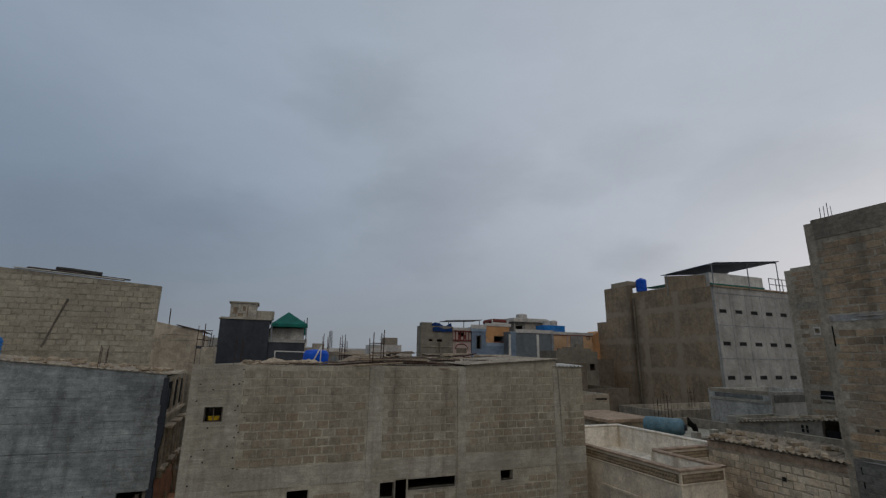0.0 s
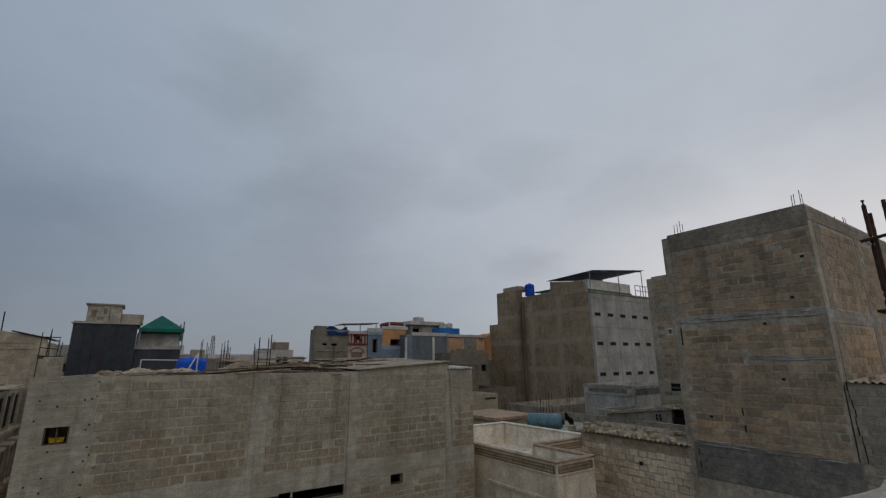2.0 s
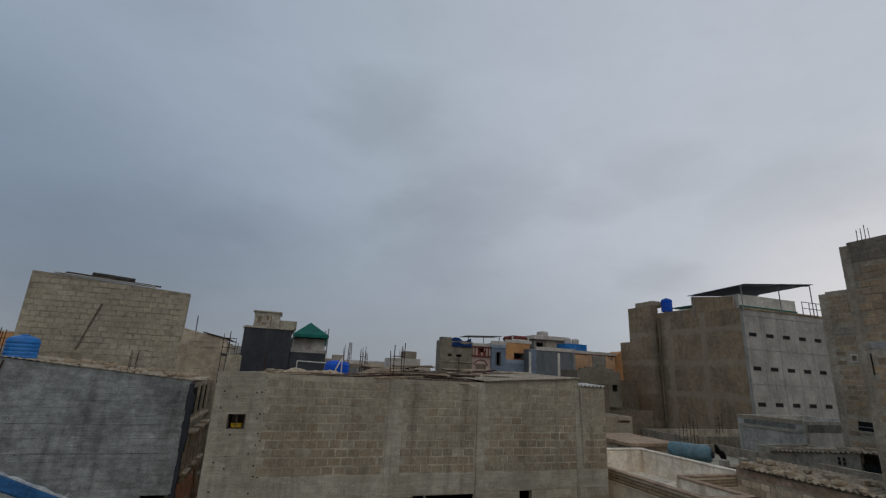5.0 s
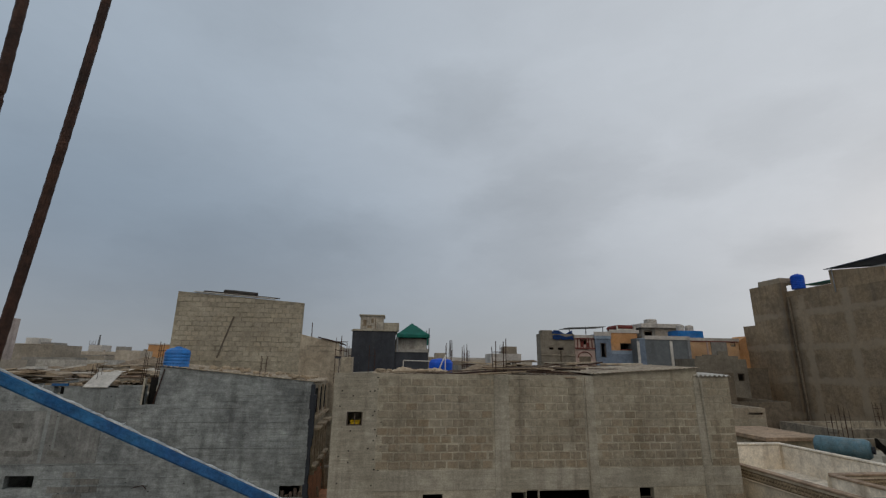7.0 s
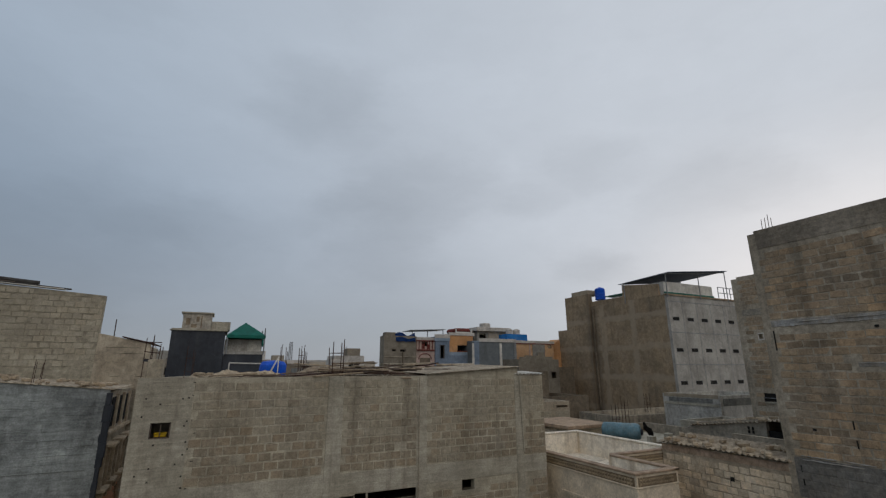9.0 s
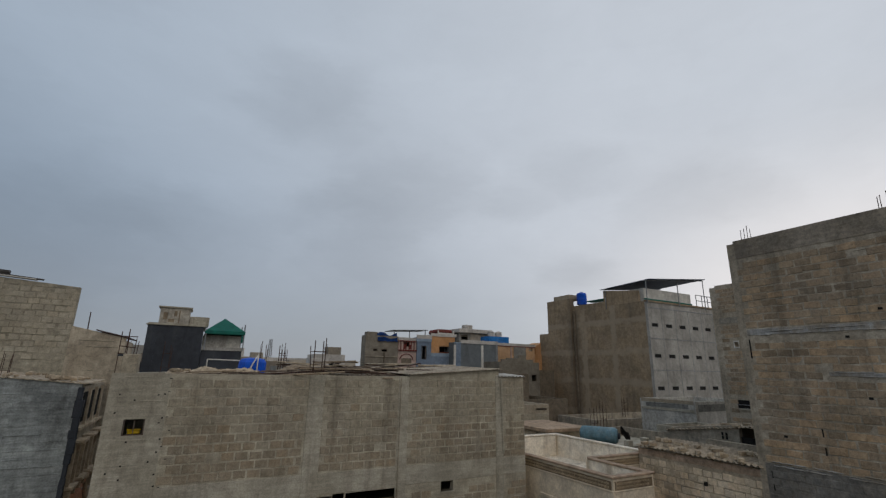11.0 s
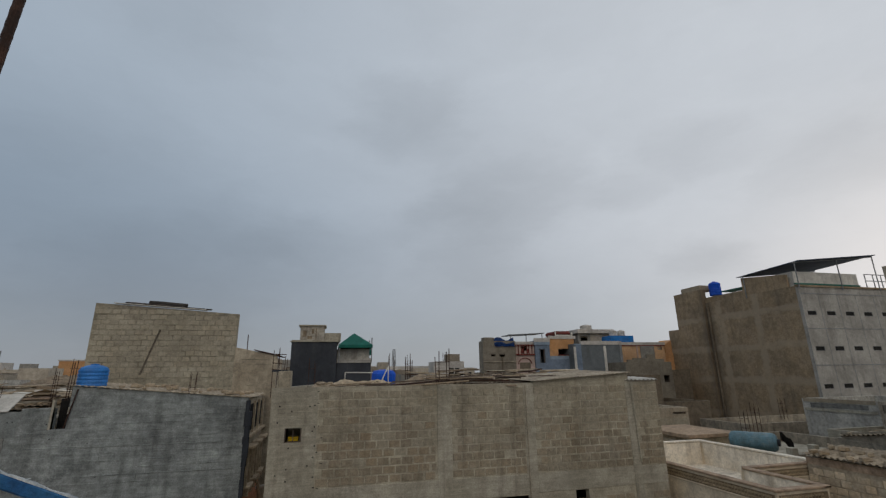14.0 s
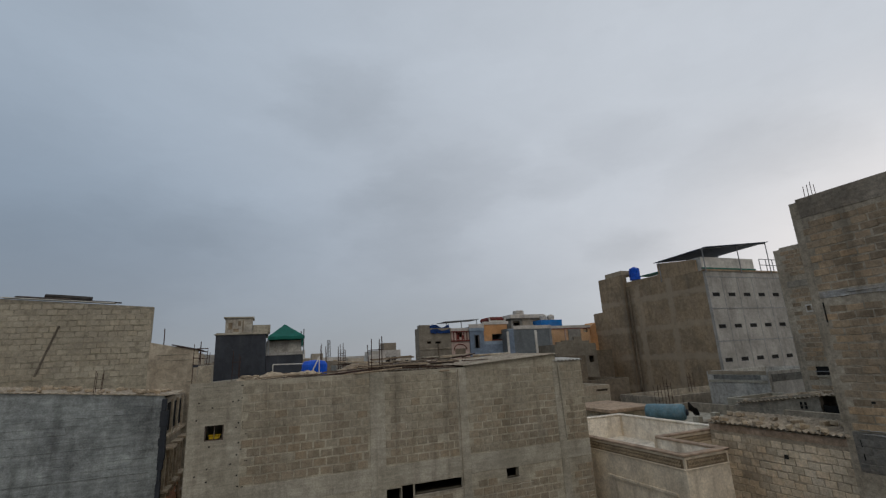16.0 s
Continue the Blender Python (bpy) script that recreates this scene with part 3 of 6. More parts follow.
corrugated("roof_sheet", "pale corrugated fibre sheet lying over a wall top", 1.15, 1.2, pose(8.98, 12.85, 9.08, 3, 0, 0), WHITE)
corrugated("roof_sheet", "weathered corrugated sheet sloping over the rooftop", 3.4, 3.2, pose(5.75, 12.80, 9.10, 1.5, -3.6, 0), None, 0.15, 0.012)
corrugated("roof_sheet", "weathered corrugated sheet on a flat roof", 2.4, 2.5, pose(3.7, 14.2, 9.04, 2, 0, 4))
rnd = random.Random(21)
for k in range(34):
    x, y = rnd.uniform(0.3, 8.2), rnd.uniform(13.0, 18.0)
    long, turn = rnd.uniform(0.8, 3.2), rnd.choice((-1, 1)) * rnd.uniform(2, 35)
    if x > 6.2 and y < 14:
        y += 1.5
    bm = bmesh.new()
    if k % 3:
        rod(bm, (0, 0, 0), (long, 0, rnd.uniform(-0.02, 0.08)), rnd.uniform(0.02, 0.04), 7)
    else:
        bx(bm, 0, long, -0.06, 0.06, -0.012, 0.02, chamfer=0.004)
    lab = "weathered pole lying on a flat roof" if k % 3 else "grey weathered plank lying on a flat roof"
    tagged(link("roof_pole" if k % 3 else "roof_plank", bm, rnd.choice((WOOD, WOOD, PALEWOOD)), None, lab, pose(x, y, 8.84 + rnd.uniform(0.06, 0.28), 0, 0, turn)), lab, "timber", "timber on the roof")
for k in range(30):
    x, y = rnd.uniform(-0.4, 6.2), rnd.uniform(13.05, 14.6)
    long = rnd.uniform(0.5, 2.2)
    bm = bmesh.new()
    if k % 2:
        rod(bm, (0, 0, 0), (long, 0, rnd.uniform(-0.03, 0.06)), rnd.uniform(0.015, 0.032), 7)
    else:
        bx(bm, 0, long, -0.05, 0.05, -0.01, 0.016, chamfer=0.004)
    tagged(link("scrap_pole" if k % 2 else "scrap_plank", bm, rnd.choice((WOOD, WOOD, RUST, PALEWOOD)), None, "dark scrap timber heaped along a roof edge", pose(x, y, 9.02 + rnd.uniform(0.02, 0.24) * (0.3 if x < 2.2 else 1.0), 0, rnd.gauss(0, 2), rnd.choice((-1, 1)) * rnd.uniform(0, 28))), "", "timber", "timber on the roof")
for k in range(9):
    x, y = rnd.uniform(2.0, 7.5), rnd.uniform(13.6, 17.0)
    bm = boxes((0, rnd.uniform(0.7, 1.6), 0, rnd.uniform(0.5, 0.9), 0, 0.012))
    for v in bm.verts:
        v.co.z += rnd.gauss(0, 0.03)
    tagged(link("scrap_sheet", bm, rnd.choice((SHEET, WOOD, RUST)), None, "bent scrap sheet lying on a flat roof", pose(x, y, 9.0 + rnd.uniform(0, 0.12), 0, rnd.gauss(0, 4), rnd.uniform(-20, 20))), "", "scrap", "scrap on the roof")
BUFF_STUB = surface("buff_stub_block", rgb(0.37, 0.325, 0.245), rgb(0.29, 0.252, 0.19), 1.6, 30, bump=0.6)
tie_bars(-0.75, 15.5, 8.8, 1.1, 0.2, 4, seed=1)
tie_bars(2.36, 19.5, 8.8, 1.3, 0.2, 4, 0.012, seed=2, ring=False)
tie_bars(3.06, 19.5, 8.8, 1.4, 0.19, 4, 0.013, seed=3)
tie_bars(3.3, 20.5, 8.8, 1.3, 0.2, 4, 0.012, seed=4)
tie_bars(2.97, 13.0, 9.0, 0.98, 0.30, 4, 0.013, seed=5)
tie_bars(-8.05, 17.05, 8.8, 1.25, 0.15, 3, 0.012, seed=25)


tagged(link("corner_stub", boxes((0, 0.33, 0, 0.5, 0, 0.46), chamfer=0.015), BUFF_STUB, None, "buff block stub at the corner of a flat roof", pose(-1.45, 13.4, 9.03)), "", "wall stub")
rnd = random.Random(91)
iron = thing("iron_frame", "dark scrap iron frame standing on a rear roof", "frame", pose(-2.35, 20.0, 8.5))
for k in range(5):
    part("bar", rods(((0.14 * k + rnd.gauss(0, 0.02), 0.1 * (k % 2), 0), (0.14 * k + rnd.gauss(0, 0.04), 0.1 * (k % 2), rnd.uniform(1.4, 2.1))), r=0.014, sides=6), RUST, iron)
for z in (1.12, 1.38, 1.72):
    part("rail", rods(((-0.02, 0, z), (0.5, 0.05, z - rnd.uniform(0, 0.08))), r=0.018, sides=6), RUST, iron)
part("shelf", boxes((0.0, 0.62, -0.05, 0.2, 1.02, 1.1)), BLACKSHEET, iron)
# heaped planks, mats and sheets on the rear of the roof
for k in range(70):
    x = 2.6 + 6.0 * rnd.random() ** 0.8
    y = rnd.uniform(14.3, 19.5)
    long = rnd.uniform(0.6, 2.0)
    bm = bmesh.new()
    flat_one = k % 3 == 0
    if flat_one:
        bx(bm, 0, long * 0.7, -0.35, 0.35, -0.012, 0.018)
        for v in bm.verts:
            v.co.z += 0.06 * math.sin(v.co.x * 3 + k) + rnd.gauss(0, 0.012)
    elif k % 3 == 1:
        bx(bm, 0, long, -0.07, 0.07, -0.02, 0.025, chamfer=0.005)
    else:
        rod(bm, (0, 0, 0), (long, 0, rnd.uniform(-0.04, 0.06)), rnd.uniform(0.025, 0.045), 7)
    kind = ("scrap_sheet", "scrap_plank", "scrap_pole")[k % 3]
    lab = ("weathered sheet heaped on a flat roof", "weathered plank heaped on a flat roof", "weathered pole heaped on a flat roof")[k % 3]
    high = 8.98 + (0.30 + 0.03 * (y - 14)) * rnd.random() + 0.02 * (y - 14)
    tagged(link(kind, bm, rnd.choice((WOOD, DUSTY, SHEET, STONE, RUST, CAST)), None, lab, pose(x, y, high, 0, rnd.gauss(0, 1.3), rnd.uniform(-35, 35))), "", "timber" if k % 3 else "scrap", "timber on the roof" if k % 3 else "scrap on the roof")
def mound(name, label, x0, x1, y0, y1, base, peak, mat, seed):
    """A low ragged heap of swept-up debris."""
    bm = bmesh.new()
    nx, ny = int((x1 - x0) / 0.09), max(8, int((y1 - y0) / 0.12))
    rows = []
    for j in range(ny + 1):
        v = j / ny
        line = []
        for i in range(nx + 1):
            u = i / nx
            p = Vector((x0 + (x1 - x0) * u, y0 + (y1 - y0) * v, 0))
            h = (math.sin(math.pi * v) * min(1.0, 8 * u, 8 * (1 - u))) ** 0.5
            z = base + (peak - base) * h * (0.8 + 0.35 * noise.noise(p * 1.7 + Vector((seed, 0, 0))) + 0.22 * noise.noise(p * 7.0))
            line.append(bm.verts.new((p.x, p.y, z)))
        rows.append(line)
    for j in range(ny):
        for i in range(nx):
            bm.faces.new((rows[j][i], rows[j][i + 1], rows[j + 1][i + 1], rows[j + 1][i]))
    foot = [bm.verts.new((x, y, base - 0.02)) for x, y in ((x0, y0), (x1, y0), (x1, y1), (x0, y1))]
    bm.faces.new(foot)
    tagged(link(name, bm, mat, None, label), label, "rubble heap", kind="stuff")


mound("rubble_heap", "pale heap of broken plaster and stones along a roof edge", -0.75, 1.9, 13.7, 15.4, 8.79, 9.2, STONE, 3)
mound("debris_heap", "dusty heap of boards and swept debris on a flat roof", 2.4, 8.4, 15.0, 19.5, 8.79, 9.32, DUSTY, 8)
for k in range(30):
    rubble("loose_block", "pale rubble lying along a roof edge", rnd.uniform(-0.6, 1.7), rnd.uniform(13.9, 15.0), 9.08 + rnd.uniform(0.0, 0.05), rnd.uniform(0.04, 0.09), 700 + k)


def wrapped_tank():
    t = thing("wrapped_tank", "squat blue plastic tank strapped with white pipes on the block roof", "water tank", pose(1.72, 16.0, 8.86))
    bm = bmesh.new()
    lathe(bm, [(0.0, 0.0), (0.36, 0.0), (0.41, 0.12), (0.43, 0.35), (0.41, 0.52), (0.33, 0.62), (0.12, 0.66), (0.0, 0.66)], 20)
    for v in bm.verts:
        v.co += Vector((0.02 * math.sin(9 * v.co.z + 5 * v.co.x), 0.02 * math.sin(7 * v.co.x), 0))
    part("body", bm, TANK, t)
    part("strap", rods(((-0.18, -0.46, 0.15), (0.08, -0.46, 0.72)), r=0.02), WHITE, t, "white plastic pipe")
    part("strap", rods(((0.1, -0.47, 0.0), (0.1, -0.47, 0.78)), r=0.018), WHITE, t, "white plastic pipe")


wrapped_tank()
frame_pipe = thing("pipe_frame", "thin white plastic water pipe bent over a flat roof", "pipe", pose(0.42, 16.0, 8.8))
part("upright", rods(((0, 0, 0), (0, 0, 0.64)), r=0.018), WHITE, frame_pipe)
part("rail", rods(((0, 0, 0.64), (0.95, 0, 0.62)), r=0.018), WHITE, frame_pipe)


# ---- the grey washed building and the lane beside it ----
def grey_building():
    X0, Y = -16.0, 17.0
    t = thing("grey_house", "grey cement-washed block house with a stained side wall", "building", pose(X0, Y, 0))
    L = 13.3
    holes = [(7.72, 8.12, 7.88, 9.2), (4.03, 4.88, 5.35, 5.73), (12.45, 13.3, 4.4, 5.32)]
    # tall part and lower part of the wall
    part("wall", pierced(L, 0, 7.88, 0.22, holes[1:], x0=0.0), GREYWASH, t)
    part("wall", pierced(L, 7.88, 9.13, 0.22, x0=8.12, top=8.66), GREYWASH, t)
    part("wall", pierced(7.72, 7.88, 8.5, 0.22, x0=6.9), GREYWASH, t)
    part("parapet", pierced(6.9, 7.88, 8.62, 0.22, [(4.9, 5.22, 8.2, 8.46)], x0=0.0, top=8.42), GREYWASH, t)
    part("patch", boxes((5.25, 6.85, -0.012, 0.0, 7.7, 8.4)), GREYBLOCK, t, "pale patched render")
    part("lintel", boxes((4.82, 5.3, -0.03, 0.05, 8.47, 8.55)), BLUEPAINT, t, "blue painted lintel")
    o = part("cover_sheet", boxes((5.8, 6.58, 0.0, 0.85, 0.0, 0.03)), WHITE, t, "pale loose sheet over the parapet")
    o.matrix_basis = pose(0, -0.06, 8.42, 34, 0, 0)
    # black panels added behind two openings to paint the darkness inside
    part("shade_backing", boxes((4.8, 5.35, 0.5, 0.55, 7.8, 8.42)), DARK, t)
    part("shade_backing", boxes((7.55, 8.35, 0.7, 0.75, 7.8, 8.75)), DARK, t)
    part("limed_face", pierced(6.6, 6.08, 7.68, 0.017, x0=0.0, y0=-0.017), LIMERUN, t, "soot-dark render with pale lime run-downs")
    for x, w, z in ((3.36, 0.1, 6.3), (4.86, 0.12, 6.1), (5.2, 0.08, 6.5)):
        part("lime_run", boxes((x, x + w, -0.023, -0.015, z, 7.9), chamfer=0.006), GREYBLOCK, t)
    for z, a, b in ((6.05, 3.3, 8.4), (5.62, 4.9, 7.6), (7.32, 8.6, 12.6), (6.5, 9.4, 13.1)):
        part("cement_line", boxes((a, b, -0.018, 0.0, z, z + 0.025), chamfer=0.004), GREYBLOCK, t)
    part("door_post", boxes((7.66, 7.72, -0.02, 0.1, 7.88, 8.75)), CAST, t)
    part("door_post", rods(((8.08, -0.03, 7.9), (8.28, -0.03, 9.05)), r=0.02), RUST, t)
    part("wall", boxes((L - 0.22, L, 0.22, 9.0, 0, 8.6)), BUFF_LANE, t, "buff lane front with shuttered windows")
    part("wall", boxes((0, 0.2, 0.22, 9.0, 0, 8.4)), GREYWASH, t)
    part("roof", boxes((8.0, L - 0.22, 0.22, 9.0, 8.3, 8.5)), CAST, t)
    part("roof", boxes((0.2, 8.0, 0.22, 9.0, 7.6, 7.8)), CAST, t)
    part("band", boxes((0, L, -0.02, 0.0, 4.9, 4.97)), GREYWASH, t)
    part("ledge", boxes((5.4, 8.3, -0.03, 0.0, 5.40, 5.45)), GREYWASH, t)
    # dark downpipe and shutters at the lane's corner
    rnd = random.Random(19)
    z = 4.6
    while z < 8.5:
        h, w = rnd.uniform(0.2, 0.5), rnd.uniform(0.05, 0.15)
        if not 6.95 < z < 7.05:
            part("flashing", boxes((L - rnd.uniform(0.02, 0.09), L + w, -0.05, 0.12, z, min(z + h, 8.58)), chamfer=0.012), BLACKSHEET, t, "dark torn metal flashing")
        z += h
    for k in range(6):
        y = 0.6 + k * 1.1
        part("window", boxes((L, L + 0.02, y, y + 0.55, 7.55, 8.42)), DARK, t)
        part("pilaster", boxes((L, L + 0.08, y + 0.6, y + 0.75, 7.45, 8.5)), TANFRONT, t)
    part("string_course", boxes((L, L + 0.14, 0.3, 8.8, 7.36, 7.45)), TANFRONT, t)
    rnd = random.Random(29)
    for k in range(5):
        y = 0.5 + k * 1.35
        w = part("window", boxes((L, L + 0.03, y, y + 0.5, 5.95, 6.95)), WOOD, t)
        part("jamb", boxes((L, L + 0.12, y - 0.12, y, 5.85, 7.0)), TANFRONT, w)
        part("jamb", boxes((L, L + 0.12, y + 0.5, y + 0.62, 5.85, 7.0)), TANFRONT, w)
        part("sill", boxes((L, L + 0.24, y - 0.16, y + 0.66, 5.76, 5.86), chamfer=0.02), TANFRONT, w)
        part("hood", boxes((L, L + 0.30, y - 0.16, y + 0.66, 7.0, 7.1), chamfer=0.02), TANFRONT, w)
        for v in (y - 0.1, y + 0.54):
            part("bracket", boxes((L + 0.03, L + 0.2, v, v + 0.07, 5.55, 5.75), chamfer=0.02), TANFRONT, w)
    part("plinth", boxes((L, L + 0.035, 0.2, 9.0, 0, 5.5)), BRICKRED, t, "orange painted lower lane front")
    part("awning", boxes((L + 0.04, L + 0.55, 0.4, 2.6, 5.02, 5.06)), BRICKRED, t, "orange painted lane awning").matrix_basis = pose(0, 0, 0, 0, 2, 0)
    part("waste_pipe", rods(((L + 0.05, 3.4, 5.2), (L + 0.75, 3.2, 5.35)), r=0.05, sides=10), WHITE, t, "white plastic waste pipe")
    rnd = random.Random(9)
    for k in range(6):
        x = 12.5 + k * 0.14
        part("plank", boxes((x, x + 0.10, 0.05 + rnd.uniform(0, 0.05), 0.09, 4.4, 5.25 - rnd.uniform(0, 0.25))), WOOD, t)
    part("bent_bar", chain([(7.9, -0.05, 5.35), (8.2, -0.08, 5.42), (8.3, -0.05, 5.3)], 0.012), RUST, t)
    for k in range(26):
        x, z = rnd.uniform(0.5, 12.8), rnd.uniform(4.9, 8.4)
        part("stub_bar", rods(((x, 0.02, z), (x, -0.04, z)), r=0.013, sides=6), DARK, t)
    lay_blocks(t, [(0.1, 6.8, 5.0, 7.6)], SOOTSHADE, pitch=(0.42, 0.212), limit=0, proud=0.018, joint=0.02, wild=0.7, seed=38, skip=[(4.0, 4.9, 5.3, 5.8)], gone=0.72)
    lay_blocks(t, [(8.15, L - 0.05, 5.0, 8.55)], GREYWASH, pitch=(0.42, 0.212), limit=300, proud=0.012, joint=0.014, wild=0.5, seed=8, skip=[(4.0, 4.9, 5.3, 5.8), (12.4, 13.3, 4.3, 5.35)], gone=0.72)
    mortar_ridges(t, [(8.2, L - 0.05, 4.6, 8.5), (5.3, 8.2, 4.6, 7.8)], GREYWASH, rate=0.36, proud=0.024, seed=39, reach=(0.2, 1.3), skip=holes)
    mortar_ridges(t, [(0.1, 5.3, 4.6, 7.7)], GREYWASH, rate=0.3, proud=0.02, seed=40, reach=(0.3, 1.6), skip=holes)


LIMERUN = surface("lime_streaked_soot", rgb(0.155, 0.158, 0.15), rgb(0.235, 0.236, 0.22), 0.9, 24, streak=0.75, stain=rgb(0.33, 0.335, 0.315), bump=0.6, mottle=0.9)
TANFRONT = surface("tan_lane_stucco", rgb(0.52, 0.42, 0.30), rgb(0.40, 0.31, 0.215), 2.0, 24, streak=0.4, stain=rgb(0.17, 0.12, 0.085))
# soot-stained render, also used to paint recess shade on the box house
SOOTSHADE = surface("soot_and_shade_render", rgb(0.13, 0.128, 0.118), rgb(0.21, 0.207, 0.188), 0.8, 24, streak=0.7, stain=rgb(0.05, 0.048, 0.044), wash=0.3, washed=rgb(0.27, 0.262, 0.235))
GREYPALE = surface("pale_grey_cement", rgb(0.486, 0.463, 0.412), rgb(0.351, 0.333, 0.297), 1.0, 26, streak=0.5, stain=rgb(0.13, 0.12, 0.1))
BUFF_LANE = surface("buff_lane_front", rgb(0.43, 0.37, 0.28), rgb(0.34, 0.29, 0.22), 0.8, 25, streak=0.4, stain=rgb(0.14, 0.11, 0.08))
grey_building()
water_tank(-7.62, 17.55, 8.87, 0.405, 0.95, LIGHTTANK)
corrugated("roof_sheet", "weathered corrugated sheet edge laid over a grey wall", 5.5, 2.6, pose(-8.0, 16.93, 9.17, 1.0, 5.1, 0), SHEET, 0.18, 0.012)
rnd = random.Random(5)
for k in range(34):
    x = rnd.uniform(-6.6, -2.8)
    y = rnd.uniform(17.0, 18.9)
    rubble("loose_block", "broken buff block weighing down a sheet roof", x, y, 9.19 - 0.0895 * (x + 8.0) + 0.0175 * (y - 16.93) + 0.012, rnd.uniform(0.07, 0.15), k)
tie_bars(-4.6, 17.1, 8.75, 0.75, 0.16, 4, seed=6)
tie_bars(-8.55, 17.2, 8.3, 1.5, 0.15, 3, seed=7)
tie_bars(-10.2, 17.3, 8.3, 0.9, 0.2, 4, seed=17)


rnd = random.Random(83)
for x, y, z, n, d, a in ((-15.8, 17.4, 8.50, 3.6, 2.6, 2), (-12.0, 17.5, 8.42, 2.6, 2.2, -3), (-9.9, 18.4, 8.52, 1.9, 2.4, 4), (-15.0, 20.4, 8.62, 4.2, 2.4, -2), (-11.0, 21.2, 8.60, 3.0, 2.4, 3)):
    corrugated("roof_sheet", "brown weathered sheet roof among debris", n, d, pose(x, y, z, 1.5, 0, a), rnd.choice((SHEET, DUSTY)), 0.2, 0.02)
    for k in range(20):
        u, v = rnd.uniform(0.1, n - 0.2), rnd.uniform(0.05, d - 0.2)
        rubble("loose_block", "broken block lying on a brown sheet roof", x + u, y + v + 0.02 * a * u, z + 0.026 * v + 0.015, rnd.uniform(0.08, 0.2), 400 + k + int(10 * n))
for k in range(26):
    x, y = rnd.uniform(-15.5, -8.9), rnd.uniform(17.4, 23)
    bm = boxes((0, rnd.uniform(0.8, 2.2), 0, rnd.uniform(0.08, 0.16), 0, 0.05), chamfer=0.006)
    tagged(link("roof_plank", bm, rnd.choice((WOOD, PALEWOOD, RIM, WHITE)), None, "weathered plank lying across a sheet roof", pose(x, y, 8.74, 0, rnd.gauss(0, 2), rnd.uniform(-40, 40))), "", "timber", "timber on the roof")


for k in range(46):
    x, y = rnd.uniform(-15.6, -8.6), rnd.uniform(17.6, 24.5)
    bm = boxes((0, rnd.uniform(0.5, 1.6), 0, rnd.uniform(0.4, 1.0), 0, 0.03))
    for v in bm.verts:
        v.co.z += rnd.gauss(0, 0.05)
    tagged(link("scrap_sheet", bm, rnd.choice((DUSTY, SHEET, PALEWOOD, STONE, STONE, WHITE)), None, "buff scrap sheet lying among roof debris", pose(x, y, 8.72 + 0.06 * (y - 17.6) * rnd.random() + rnd.uniform(0, 0.12), 0, rnd.gauss(0, 4), rnd.uniform(-30, 30))), "", "scrap", "scrap on the roof")
for k in range(40):
    x, y = rnd.uniform(-15.6, -8.8), rnd.uniform(17.3, 22)
    rubble("loose_block", "broken buff block among roof debris", x, y, 8.72 + 0.03 * (y - 17), rnd.uniform(0.07, 0.18), 800 + k)


rnd = random.Random(77)
for k in range(3):
    y = 18.2 + 1.6 * k
    lab = "rough timber prop leaning across a narrow lane"
    bm = rods(((-1.62, y, 0.0), (-2.5, y + rnd.uniform(-0.5, 0.5), rnd.uniform(4.6, 5.6))), r=rnd.uniform(0.035, 0.06), sides=8)
    tagged(link("timber_prop", bm, rnd.choice((PALEWOOD, WOOD, BRICKRED)), None, lab), lab, "timber", "props in the lane")


# ---- the tall windowless wall behind it ----
def blank_house():
    t = thing("blank_block_house", "buff block house with a tall windowless side wall", "building", pose(-9.46, 21.0, 0))
    L = 5.45
    part("wall", pierced(L, 0, 12.34, 0.2, top=11.96), BUFFJOINT, t)
    part("annexe_wall", pierced(7.15, 0, 10.56, 0.2, x0=L, top=10.2), BUFF_LANE, t)
    part("annexe_wall", boxes((6.95, 7.15, 0.2, 2.6, 0, 10.1)), BUFF_LANE, t)
    part("annexe_roof", boxes((0.1, 6.95, 0.2, 2.6, 9.5, 9.7)), CAST, t)
    bm = boxes((6.2, 7.25, -0.08, 2.6, 10.43, 10.47))
    for v in bm.verts:
        v.co.z -= 0.23 * (v.co.x - 6.2)
    part("lean_to_sheet", bm, RUST, t)
    # diagonal scar of an old stair
    part("scar", boxes((-0.036, 0.036, -0.03, 0.0, 0, 1.88), chamfer=0.01), SCAR, t, "dark diagonal scar of a removed stair").matrix_basis = pose(1.98, 0, 9.47, 0, 15.8, 0)
    part("coping_board", boxes((-0.12, 3.35, -0.08, 0.25, 12.30, 12.33)), WHITE, t, "pale board along the wall top").matrix_basis = pose(0, 0, 0.05, 0, 3.7, 0)
    mortar_ridges(t, [(0.05, L - 0.05, 9.35, 12.1), (L, 7.1, 9.0, 10.2)], BUFFJOINT, rate=0.5, proud=0.035, seed=48, reach=(0.3, 1.8))
    lay_blocks(t, [(0.02, 3.3, 9.35, 12.12), (3.3, L - 0.02, 9.35, 11.95)], BUFFBLOCK, limit=300, proud=0.014, joint=0.026, wild=1.0, seed=11, gone=0.03)
    for a, b, z in ((0.3, 1.9, 12.40),):
        tagged(link("roof_board", boxes((0, b - a, 0, 0.5, 0, 0.05), chamfer=0.01), WOOD, None, "dark board lying on a wall top", pose(-9.46 + a + 0.8, 21.0, z - 0.04, 0, 4.0, 0)), "", "board", "boards")


